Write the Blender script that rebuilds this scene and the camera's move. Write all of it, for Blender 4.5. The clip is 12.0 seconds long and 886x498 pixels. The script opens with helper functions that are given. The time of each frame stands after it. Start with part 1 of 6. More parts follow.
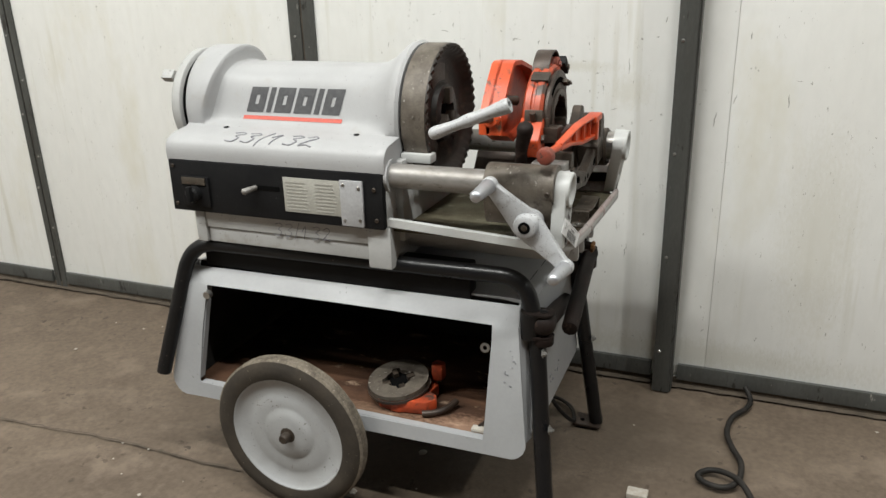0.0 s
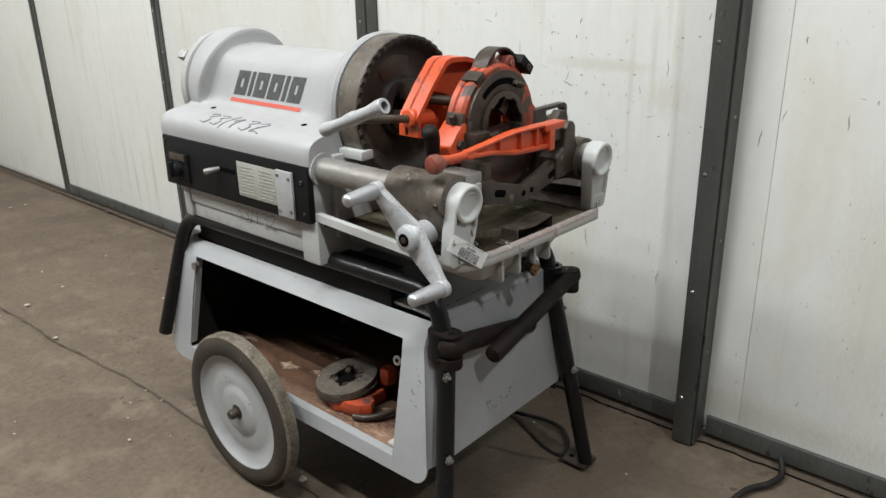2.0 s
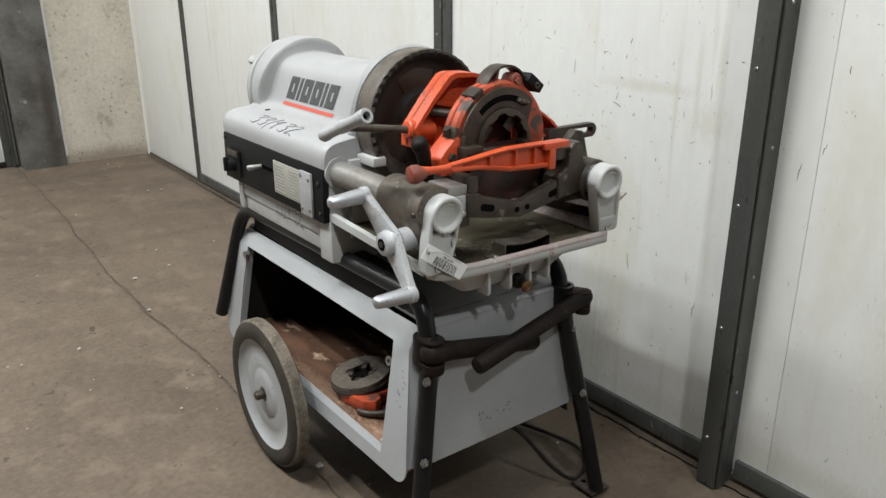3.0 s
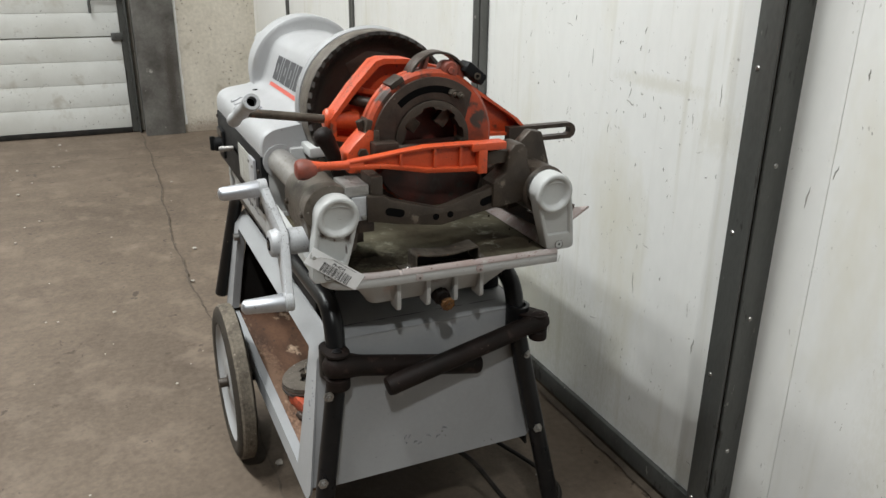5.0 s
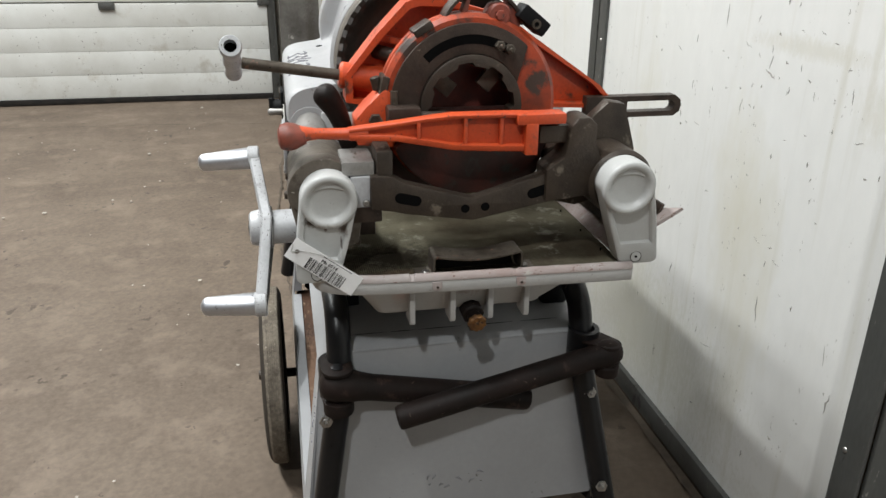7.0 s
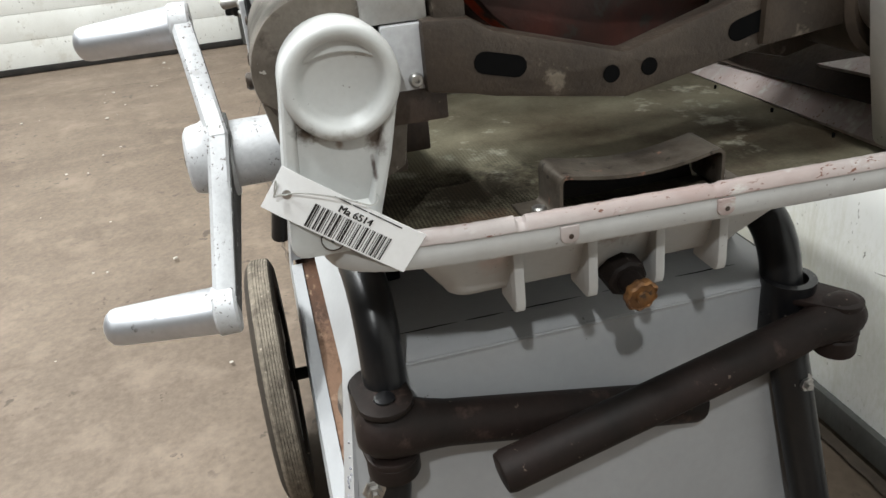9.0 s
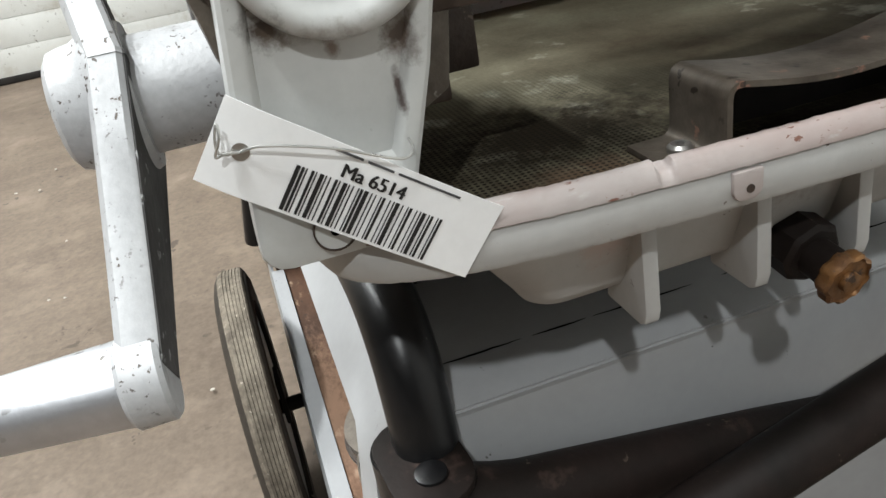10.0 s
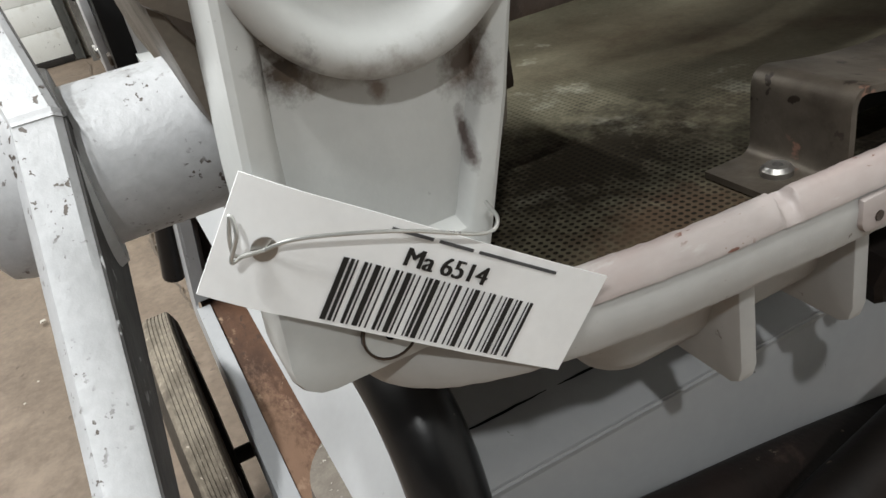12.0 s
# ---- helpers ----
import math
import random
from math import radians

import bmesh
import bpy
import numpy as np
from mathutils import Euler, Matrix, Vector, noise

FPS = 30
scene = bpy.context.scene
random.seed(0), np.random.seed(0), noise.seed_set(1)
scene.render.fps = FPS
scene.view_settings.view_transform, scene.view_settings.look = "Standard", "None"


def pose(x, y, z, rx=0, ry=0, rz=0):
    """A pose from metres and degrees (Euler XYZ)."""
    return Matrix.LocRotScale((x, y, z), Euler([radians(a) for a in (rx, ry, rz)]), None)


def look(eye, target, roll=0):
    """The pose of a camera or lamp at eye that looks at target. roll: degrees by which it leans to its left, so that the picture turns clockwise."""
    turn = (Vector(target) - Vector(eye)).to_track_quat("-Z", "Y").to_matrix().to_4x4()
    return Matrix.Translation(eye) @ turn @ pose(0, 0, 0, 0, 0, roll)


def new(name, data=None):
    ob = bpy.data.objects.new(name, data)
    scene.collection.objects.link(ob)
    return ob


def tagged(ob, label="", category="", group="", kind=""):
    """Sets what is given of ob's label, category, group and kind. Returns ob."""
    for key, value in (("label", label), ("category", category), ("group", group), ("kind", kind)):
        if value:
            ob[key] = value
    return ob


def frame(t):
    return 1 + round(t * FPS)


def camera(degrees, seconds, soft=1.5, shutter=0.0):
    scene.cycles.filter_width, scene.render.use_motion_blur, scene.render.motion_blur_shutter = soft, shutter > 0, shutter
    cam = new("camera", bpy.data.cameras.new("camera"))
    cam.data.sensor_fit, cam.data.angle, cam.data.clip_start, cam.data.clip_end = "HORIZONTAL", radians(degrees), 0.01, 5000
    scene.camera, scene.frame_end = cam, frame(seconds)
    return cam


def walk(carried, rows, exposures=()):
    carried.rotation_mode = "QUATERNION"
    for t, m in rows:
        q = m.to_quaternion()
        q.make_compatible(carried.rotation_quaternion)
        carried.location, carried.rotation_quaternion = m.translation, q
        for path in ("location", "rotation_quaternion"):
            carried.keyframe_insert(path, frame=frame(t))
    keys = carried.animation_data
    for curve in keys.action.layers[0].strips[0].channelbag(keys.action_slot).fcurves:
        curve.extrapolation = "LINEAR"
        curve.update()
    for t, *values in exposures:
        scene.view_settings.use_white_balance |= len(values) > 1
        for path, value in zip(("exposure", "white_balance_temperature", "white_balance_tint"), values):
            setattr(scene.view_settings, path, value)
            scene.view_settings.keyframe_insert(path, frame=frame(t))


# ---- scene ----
cam = camera(60.1, 12.0)
PATH = [
    (0, (0.439, 0.914, 1.093), (-0.272, 2.656, 0.415), -1.6),
    (0.5, (0.538, 1.001, 1.091), (-0.291, 2.685, 0.401), -1.4),
    (1, (0.721, 1.073, 1.097), (-0.306, 2.646, 0.409), -2.0),
    (1.5, (0.811, 1.179, 1.094), (-0.326, 2.672, 0.403), -1.9),
    (2, (0.886, 1.298, 1.09), (-0.348, 2.705, 0.386), -1.1),
    (2.5, (1.026, 1.385, 1.092), (-0.376, 2.643, 0.419), -0.2),
    (2.7, (1.085, 1.422, 1.098), (-0.37, 2.619, 0.428), -0.1),
    (4.3, (1.12, 1.715, 1.083), (-0.49, 2.665, 0.372), -0.5),
    (4.5, (1.126, 1.766, 1.082), (-0.513, 2.663, 0.369), -0.5),
    (5, (1.175, 1.894, 1.085), (-0.527, 2.667, 0.372), 0.7),
    (5.5, (1.177, 1.949, 1.076), (-0.562, 2.621, 0.352), 1.1),
    (6, (1.124, 2.026, 1.072), (-0.651, 2.606, 0.353), 1.4),
    (6.5, (1.049, 2.084, 1.053), (-0.744, 2.57, 0.313), 1.2),
    (7, (0.974, 2.146, 1.01), (-0.834, 2.528, 0.245), 0.6),
    (7.2, (0.935, 2.157, 0.989), (-0.867, 2.506, 0.195), 0.4),
    (8.8, (0.587, 2.143, 0.851), (-1.155, 2.535, -0.05), -4.9),
    (9, (0.562, 2.148, 0.829), (-1.188, 2.523, -0.064), -5.6),
    (9.5, (0.48, 2.145, 0.782), (-1.263, 2.496, -0.133), -7.6),
    (10, (0.380, 2.151, 0.744), (-1.345, 2.566, -0.180), -10.1),
    (10.5, (0.331, 2.150, 0.739), (-1.374, 2.625, -0.193), -11.6),
    (11, (0.326, 2.149, 0.737), (-1.374, 2.628, -0.201), -12.7),
    (11.5, (0.315, 2.1415, 0.7405), (-1.368, 2.660, -0.209), -13.0),
    (12, (0.302, 2.133, 0.7435), (-1.328, 2.763, -0.232), -12.3),
]
walk(cam, [(t, look(eye, target, roll)) for t, eye, target, roll in PATH],
     [(0.0, -0.10, 6750, 10), (1.5, -0.10, 6550, 10), (2.5, -0.10, 6500, 10), (5.0, -0.09, 6500, 10), (6.0, -0.07, 6500, 10), (6.5, -0.05, 6500, 10), (7.0, 0.07, 6500, 11), (8.0, 0.38, 6450, 10), (9.0, 0.62, 6450, 10), (10.0, 0.50, 6450, 10), (11.0, 0.34, 6500, 10), (12.0, 0.35, 6550, 11)])

# ---- light ----
world = bpy.data.worlds.new("world")
world.use_nodes = True
world.node_tree.nodes["Background"].inputs[0].default_value = (0.75, 0.85, 1.0, 1)
world.node_tree.nodes["Background"].inputs[1].default_value = 0.004
scene.world = world


def lamp(name, x, y, z, sx, sy, watts, colour=(0.965, 1.0, 0.995)):
    data = bpy.data.lights.new(name, "AREA")
    data.shape, data.size, data.size_y, data.energy, data.color = "RECTANGLE", sx, sy, watts, colour
    ob = new(name, data)
    ob.matrix_world = pose(x, y, z)
    return ob


lamp("ceiling_tube_light", -0.7, 0.4, 4.3, 1.2, 0.12, 160)
lamp("ceiling_tube_light", 0.9, 1.05, 4.3, 0.6, 0.12, 85)
lamp("ceiling_tube_light", 3.3, 1.0, 4.3, 0.20, 0.10, 112)
lamp("ceiling_tube_light", -3.0, -0.2, 4.3, 2.4, 0.3, 200)

# ---- materials ----


def material(name, base, second=None, amount=0.5, scale=6.0, rough=0.5, metal=0.0, bump=0.15, grain=180.0,
             spot=None, spot_scale=40.0, spot_at=0.68, spot_soft=0.04, stretch=(1, 1, 1), random_tint=0.0, spec=0.5, rough_var=0.15, grit=0.22, streak=None, streak_at=0.66, dots=0.0, dots_at=(0, 0, 0), chips=None, chip_scale=260.0, chip_at=0.62, chip_mask=0.5, stains_and_shading=()):
    """A painted or bare surface: two colours in large patches, fine grain, and spots of a third colour."""
    m = bpy.data.materials.new(name)
    m.use_nodes = True
    nt = m.node_tree
    bsdf = nt.nodes["Principled BSDF"]
    coord = nt.nodes.new("ShaderNodeTexCoord")
    mp = nt.nodes.new("ShaderNodeMapping")
    mp.inputs["Scale"].default_value = stretch
    nt.links.new(coord.outputs["Object"], mp.inputs["Vector"])

    def noise_node(s, detail=6.0, r=0.6):
        n = nt.nodes.new("ShaderNodeTexNoise")
        n.inputs["Scale"].default_value, n.inputs["Detail"].default_value, n.inputs["Roughness"].default_value = s, detail, r
        nt.links.new(mp.outputs["Vector"], n.inputs["Vector"])
        return n.outputs["Fac"]

    def ramp(fac, a, b):
        r = nt.nodes.new("ShaderNodeMapRange")
        r.inputs["From Min"].default_value, r.inputs["From Max"].default_value = a, b
        nt.links.new(fac, r.inputs["Value"])
        return r.outputs["Result"]

    def mix(fac, a, b, blend="MIX"):
        x = nt.nodes.new("ShaderNodeMix")
        x.data_type, x.blend_type = "RGBA", blend
        for sock, v in ((x.inputs[0], fac), (x.inputs[6], a), (x.inputs[7], b)):
            if isinstance(v, bpy.types.NodeSocket):
                nt.links.new(v, sock)
            else:
                sock.default_value = v if isinstance(v, float) else (*v, 1)
        return x.outputs[2]

    big = noise_node(scale)
    fine = noise_node(grain, 4.0)
    second = second or tuple(c * 0.75 for c in base)
    f = nt.nodes.new("ShaderNodeMath")
    f.operation = "MULTIPLY"
    nt.links.new(ramp(big, 0.38, 0.68), f.inputs[0])
    f.inputs[1].default_value = amount
    col = mix(f.outputs[0], base, second)
    col = mix(ramp(fine, 0.3, 0.75), col, mix(1.0, col, (1 - grit, 1 - grit, 1 - grit), "MULTIPLY"))
    if spot:
        s = noise_node(spot_scale, 5.0, 0.65)
        col = mix(ramp(s, spot_at, spot_at + spot_soft), col, spot)
    if streak:
        mp2 = nt.nodes.new("ShaderNodeMapping")
        mp2.inputs["Scale"].default_value = (22, 22, 1.1)
        nt.links.new(coord.outputs["Object"], mp2.inputs["Vector"])
        n2 = nt.nodes.new("ShaderNodeTexNoise")
        n2.inputs["Scale"].default_value, n2.inputs["Detail"].default_value = 1.6, 5.0
        nt.links.new(mp2.outputs["Vector"], n2.inputs["Vector"])
        m2 = nt.nodes.new("ShaderNodeMath")
        m2.operation = "MULTIPLY"
        nt.links.new(ramp(n2.outputs["Fac"], streak_at, streak_at + 0.16), m2.inputs[0])
        nt.links.new(ramp(noise_node(2.3, 3.0), 0.45, 0.7), m2.inputs[1])
        col = mix(m2.outputs[0], col, streak)
    if chips:
        m3 = nt.nodes.new("ShaderNodeMath")
        m3.operation = "MULTIPLY"
        nt.links.new(ramp(noise_node(chip_scale, 3.0, 0.55), chip_at, chip_at + 0.025), m3.inputs[0])
        nt.links.new(ramp(noise_node(chip_scale * 0.16, 3.0), chip_mask, chip_mask + 0.08), m3.inputs[1])
        col = mix(m3.outputs[0], col, chips)
    wob = noise_node(140, 5.0, 0.7) if stains_and_shading else None
    for centre, radii, tint, strength in stains_and_shading:
        sub = nt.nodes.new("ShaderNodeVectorMath")
        sub.operation = "SUBTRACT"
        nt.links.new(coord.outputs["Object"], sub.inputs[0])
        sub.inputs[1].default_value = centre
        dv = nt.nodes.new("ShaderNodeVectorMath")
        dv.operation = "DIVIDE"
        nt.links.new(sub.outputs[0], dv.inputs[0])
        dv.inputs[1].default_value = radii
        ln = nt.nodes.new("ShaderNodeVectorMath")
        ln.operation = "LENGTH"
        nt.links.new(dv.outputs[0], ln.inputs[0])
        ad = nt.nodes.new("ShaderNodeMath")
        ad.operation = "MULTIPLY_ADD"
        nt.links.new(wob, ad.inputs[0])
        ad.inputs[1].default_value = 1.9
        nt.links.new(ln.outputs["Value"], ad.inputs[2])
        m4 = nt.nodes.new("ShaderNodeMath")
        m4.operation = "MULTIPLY"
        nt.links.new(ramp(ad.outputs[0], 2.0, 1.25), m4.inputs[0])
        m4.inputs[1].default_value = strength
        col = mix(m4.outputs[0], col, tint)
    if dots:
        vo = nt.nodes.new("ShaderNodeTexVoronoi")
        vo.voronoi_dimensions = "2D"
        vo.inputs["Scale"].default_value, vo.inputs["Randomness"].default_value = dots, 0.0
        nt.links.new(coord.outputs["Object"], vo.inputs["Vector"])
        m5 = nt.nodes.new("ShaderNodeMath")
        m5.operation = "MULTIPLY"
        nt.links.new(ramp(vo.outputs["Distance"], 0.34, 0.28), m5.inputs[0])
        nt.links.new(ramp(noise_node(11, 3.0), 0.66, 0.50), m5.inputs[1])
        away = nt.nodes.new("ShaderNodeVectorMath")
        away.operation = "DISTANCE"
        nt.links.new(coord.outputs["Object"], away.inputs[0])
        away.inputs[1].default_value = dots_at
        m6 = nt.nodes.new("ShaderNodeMath")
        m6.operation = "MULTIPLY"
        nt.links.new(m5.outputs[0], m6.inputs[0])
        nt.links.new(ramp(away.outputs["Value"], 0.16, 0.06), m6.inputs[1])
        col = mix(m6.outputs[0], col, (0.010, 0.008, 0.006))
    if random_tint:
        info = nt.nodes.new("ShaderNodeObjectInfo")
        col = mix(ramp(info.outputs["Random"], 0.0, 1.0 / max(random_tint, 0.01)), col, mix(1.0, col, (0.7, 0.68, 0.66), "MULTIPLY"))
    nt.links.new(col, bsdf.inputs["Base Color"])
    rr = nt.nodes.new("ShaderNodeMapRange")
    rr.inputs["To Min"].default_value, rr.inputs["To Max"].default_value = max(rough - rough_var, 0.05), min(rough + rough_var, 1.0)
    nt.links.new(big, rr.inputs["Value"])
    nt.links.new(rr.outputs["Result"], bsdf.inputs["Roughness"])
    bsdf.inputs["Metallic"].default_value = metal
    bsdf.inputs["Specular IOR Level"].default_value = spec
    if bump:
        b = nt.nodes.new("ShaderNodeBump")
        b.inputs["Strength"].default_value, b.inputs["Distance"].default_value = bump, 0.002
        nt.links.new(fine, b.inputs["Height"])
        nt.links.new(b.outputs["Normal"], bsdf.inputs["Normal"])
    return m


M_WALL = material("wall_paint", (0.80, 0.80, 0.775), (0.73, 0.72, 0.68), 0.6, 1.3, 0.45, bump=0.04, grain=40, grit=0.05, spot=(0.68, 0.655, 0.56), spot_scale=3.5, spot_at=0.56, spot_soft=0.22, stretch=(1.0, 1.0, 0.42), streak=(0.60, 0.58, 0.50), streak_at=0.55, chips=(0.36, 0.345, 0.31), chip_scale=230, chip_at=0.66, chip_mask=0.56, stains_and_shading=[((-0.02, 2.893, 0.86), (0.16, 0.3, 0.018), (0.55, 0.52, 0.41), 0.35), ((0.15, 2.893, 0.80), (0.06, 0.3, 0.05), (0.58, 0.55, 0.45), 0.35), ((-0.45, 2.893, 0.20), (0.45, 0.3, 0.16), (0.52, 0.52, 0.41), 0.5), ((0.36, 2.893, 0.10), (0.5, 0.3, 0.05), (0.55, 0.53, 0.45), 0.45), ((0.62, 2.893, 0.45), (0.10, 0.3, 0.30), (0.63, 0.61, 0.53), 0.45)])
# For unseen hall surfaces; kept dark to limit bounced light.
M_DULL = material("dull_hall_paint", (0.13, 0.13, 0.125), (0.095, 0.095, 0.092), 0.6, 1.5, 0.8, bump=0.05, grit=0.1)
M_PLASTER = material("old_plaster", (0.62, 0.57, 0.485), (0.47, 0.425, 0.35), 0.7, 3.5, 0.85, bump=0.4, grain=45, spot=(0.33, 0.29, 0.235), spot_scale=7, spot_at=0.60, spot_soft=0.15, chips=(0.22, 0.19, 0.155), chip_scale=45, chip_at=0.63, chip_mask=0.5, stains_and_shading=[((-4.02, 2.65, 0.0), (0.3, 0.5, 0.10), (0.20, 0.15, 0.11), 0.75)])
M_STEEL = material("grey_steel_profile", (0.105, 0.108, 0.102), (0.065, 0.064, 0.058), 0.7, 9, 0.45, metal=0.3, bump=0.05, spot=(0.035, 0.032, 0.029), spot_scale=30, spot_at=0.60, stretch=(1, 1, 0.3), chips=(0.28, 0.27, 0.25), chip_scale=120, chip_at=0.66, chip_mask=0.55)
# Both large dark patches paint the shade under and beside the stand.
M_CONCRETE = material("concrete_floor", (0.158, 0.119, 0.087), (0.104, 0.077, 0.056), 0.85, 1.8, 0.65, bump=0.4, grain=70, grit=0.35, spot=(0.208, 0.160, 0.122), spot_scale=7, spot_at=0.52, spot_soft=0.30, rough_var=0.25, spec=0.35, chips=(0.06, 0.045, 0.033), chip_scale=34, chip_at=0.63, chip_mask=0.52, stains_and_shading=[((-0.3, 2.46, 0), (0.62, 0.40, 1), (0.045, 0.034, 0.025), 0.6), ((0.25, 2.62, 0), (0.30, 0.22, 1), (0.07, 0.055, 0.04), 0.4)])
M_COLUMN = material("grey_concrete", (0.17, 0.162, 0.148), (0.075, 0.068, 0.06), 1.0, 5, 0.85, bump=0.3, grain=70, spot=(0.34, 0.325, 0.30), spot_scale=12, spot_at=0.66, spot_soft=0.05, stains_and_shading=[((-3.99, 2.345, 0.35), (0.1, 0.045, 0.38), (0.055, 0.046, 0.038), 0.85)])
M_COVER = material("light_grey_plastic", (0.375, 0.375, 0.38), (0.315, 0.315, 0.315), 0.6, 7, 0.5, bump=0.12, grain=420, grit=0.06, spot=(0.33, 0.32, 0.305), spot_scale=16, spot_at=0.60, spot_soft=0.12, chips=(0.17, 0.16, 0.15), chip_scale=190, chip_at=0.655, chip_mask=0.56)
M_CASE = material("grey_painted_casting", (0.41, 0.41, 0.405), (0.33, 0.33, 0.32), 0.6, 10, 0.5, bump=0.1, grit=0.06, spot=(0.30, 0.285, 0.26), spot_scale=20, spot_at=0.60, spot_soft=0.1, chips=(0.10, 0.09, 0.08), chip_scale=190, chip_at=0.65, chip_mask=0.54)
# Recess patches paint grease together with the shade below the dish.
M_CAP = material("pale_grey_paint", (0.48, 0.485, 0.475), (0.42, 0.425, 0.41), 0.5, 14, 0.42, bump=0.06, grain=260, grit=0.06, chips=(0.10, 0.075, 0.06), chip_scale=330, chip_at=0.66, chip_mask=0.60, stains_and_shading=[((0.156, 2.1645, 0.7075), (0.01, 0.0085, 0.0075), (0.040, 0.024, 0.014), 0.97), ((0.156, 2.2035, 0.697), (0.01, 0.007, 0.0085), (0.07, 0.042, 0.026), 0.92), ((0.156, 2.183, 0.6975), (0.01, 0.0025, 0.0035), (0.13, 0.075, 0.045), 0.8), ((0.156, 2.200, 0.681), (0.01, 0.0016, 0.0085), (0.06, 0.036, 0.03), 0.9), ((0.156, 2.184, 0.704), (0.01, 0.022, 0.0048), (0.13, 0.092, 0.06), 0.72)])
M_PAN = material("pale_grey_pan_paint", (0.415, 0.412, 0.403), (0.345, 0.33, 0.315), 0.6, 16, 0.5, bump=0.1, grit=0.06, chips=(0.08, 0.05, 0.035), chip_scale=380, chip_at=0.645, chip_mask=0.58, stains_and_shading=[((0.15, 2.268, 0.61), (0.03, 0.012, 0.02), (0.40, 0.29, 0.25), 0.6), ((0.135, 2.352, 0.61), (0.04, 0.02, 0.014), (0.13, 0.075, 0.045), 0.8)])
M_LIP = material("worn_pinkish_lip", (0.375, 0.335, 0.320), (0.31, 0.225, 0.205), 0.9, 18, 0.5, bump=0.15, grit=0.10, stretch=(1, 0.45, 1), spot=(0.45, 0.43, 0.41), spot_scale=50, spot_at=0.57, spot_soft=0.1, chips=(0.14, 0.06, 0.04), chip_scale=420, chip_at=0.615, chip_mask=0.50)
M_BLACK = material("black_panel", (0.009, 0.009, 0.010), (0.015, 0.015, 0.015), 0.6, 14, 0.5, bump=0.1, spot=(0.05, 0.05, 0.05), spot_scale=120, spot_at=0.68, spec=0.12)
M_TUBE = material("black_tube_paint", (0.007, 0.007, 0.008), (0.014, 0.013, 0.012), 0.6, 20, 0.32, bump=0.05, spec=0.28, chips=(0.16, 0.14, 0.12), chip_scale=170, chip_at=0.66, chip_mask=0.56)
M_HANDLE = material("greasy_dark_tube", (0.010, 0.008, 0.007), (0.024, 0.015, 0.013), 0.9, 11, 0.55, bump=0.15, spec=0.13, spot=(0.05, 0.033, 0.027), spot_scale=22, spot_at=0.60, spot_soft=0.08, chips=(0.15, 0.115, 0.09), chip_scale=190, chip_at=0.66, chip_mask=0.55)
M_IRON = material("greasy_cast_iron", (0.062, 0.046, 0.034), (0.027, 0.020, 0.015), 0.9, 22, 0.45, metal=0.3, bump=0.3, grain=320, spot=(0.16, 0.135, 0.105), spot_scale=40, spot_at=0.61, spot_soft=0.08)
M_RUSTIRON = material("brown_worn_iron", (0.061, 0.041, 0.031), (0.023, 0.016, 0.012), 0.9, 26, 0.45, metal=0.3, bump=0.3, grain=260, spot=(0.17, 0.13, 0.10), spot_scale=55, spot_at=0.68)
M_SLEEVE = material("oily_grey_sleeve", (0.158, 0.135, 0.110), (0.068, 0.054, 0.042), 0.9, 24, 0.5, metal=0.25, bump=0.2, grain=300, spot=(0.05, 0.038, 0.03), spot_scale=40, spot_at=0.58, spot_soft=0.1, chips=(0.33, 0.31, 0.28), chip_scale=150, chip_at=0.64, chip_mask=0.52)
M_CHUCK = material("black_oily_casting", (0.030, 0.022, 0.017), (0.010, 0.008, 0.007), 1.0, 14, 0.5, metal=0.2, bump=0.3, grain=260, spot=(0.075, 0.05, 0.035), spot_scale=16, spot_at=0.58, spot_soft=0.12)
M_RAIL = material("steel_rail", (0.36, 0.35, 0.335), (0.22, 0.20, 0.18), 0.9, 18, 0.46, metal=0.5, bump=0.08, stretch=(0.4, 1, 1), spot=(0.13, 0.105, 0.085), spot_scale=30, spot_at=0.61, spot_soft=0.1, chips=(0.08, 0.06, 0.045), chip_scale=160, chip_at=0.63, chip_mask=0.52)
M_ALU = material("cast_aluminium", (0.56, 0.57, 0.60), (0.44, 0.45, 0.47), 0.6, 30, 0.44, metal=0.9, bump=0.06, grain=300, grit=0.08, rough_var=0.1, chips=(0.16, 0.15, 0.14), chip_scale=180, chip_at=0.65, chip_mask=0.54)
M_ORANGE = material("orange_red_paint", (0.62, 0.085, 0.022), (0.46, 0.055, 0.018), 0.7, 16, 0.42, bump=0.12, grain=240, spot=(0.09, 0.045, 0.03), spot_scale=34, spot_at=0.60, spot_soft=0.10, chips=(0.06, 0.035, 0.028), chip_scale=170, chip_at=0.63, chip_mask=0.52)
M_CRANK = material("chipped_silver_paint", (0.45, 0.455, 0.465), (0.37, 0.375, 0.385), 0.8, 30, 0.46, metal=0.10, bump=0.11, grain=330, grit=0.15, spot=(0.30, 0.30, 0.30), spot_scale=60, spot_at=0.60, spot_soft=0.06, chips=(0.075, 0.060, 0.050), chip_scale=480, chip_at=0.615, chip_mask=0.47)
M_ORANGE_WORN = material("worn_orange_paint", (0.55, 0.075, 0.022), (0.20, 0.04, 0.02), 1.0, 20, 0.45, bump=0.15, grain=240, spot=(0.055, 0.036, 0.028), spot_scale=22, spot_at=0.55, spot_soft=0.08)
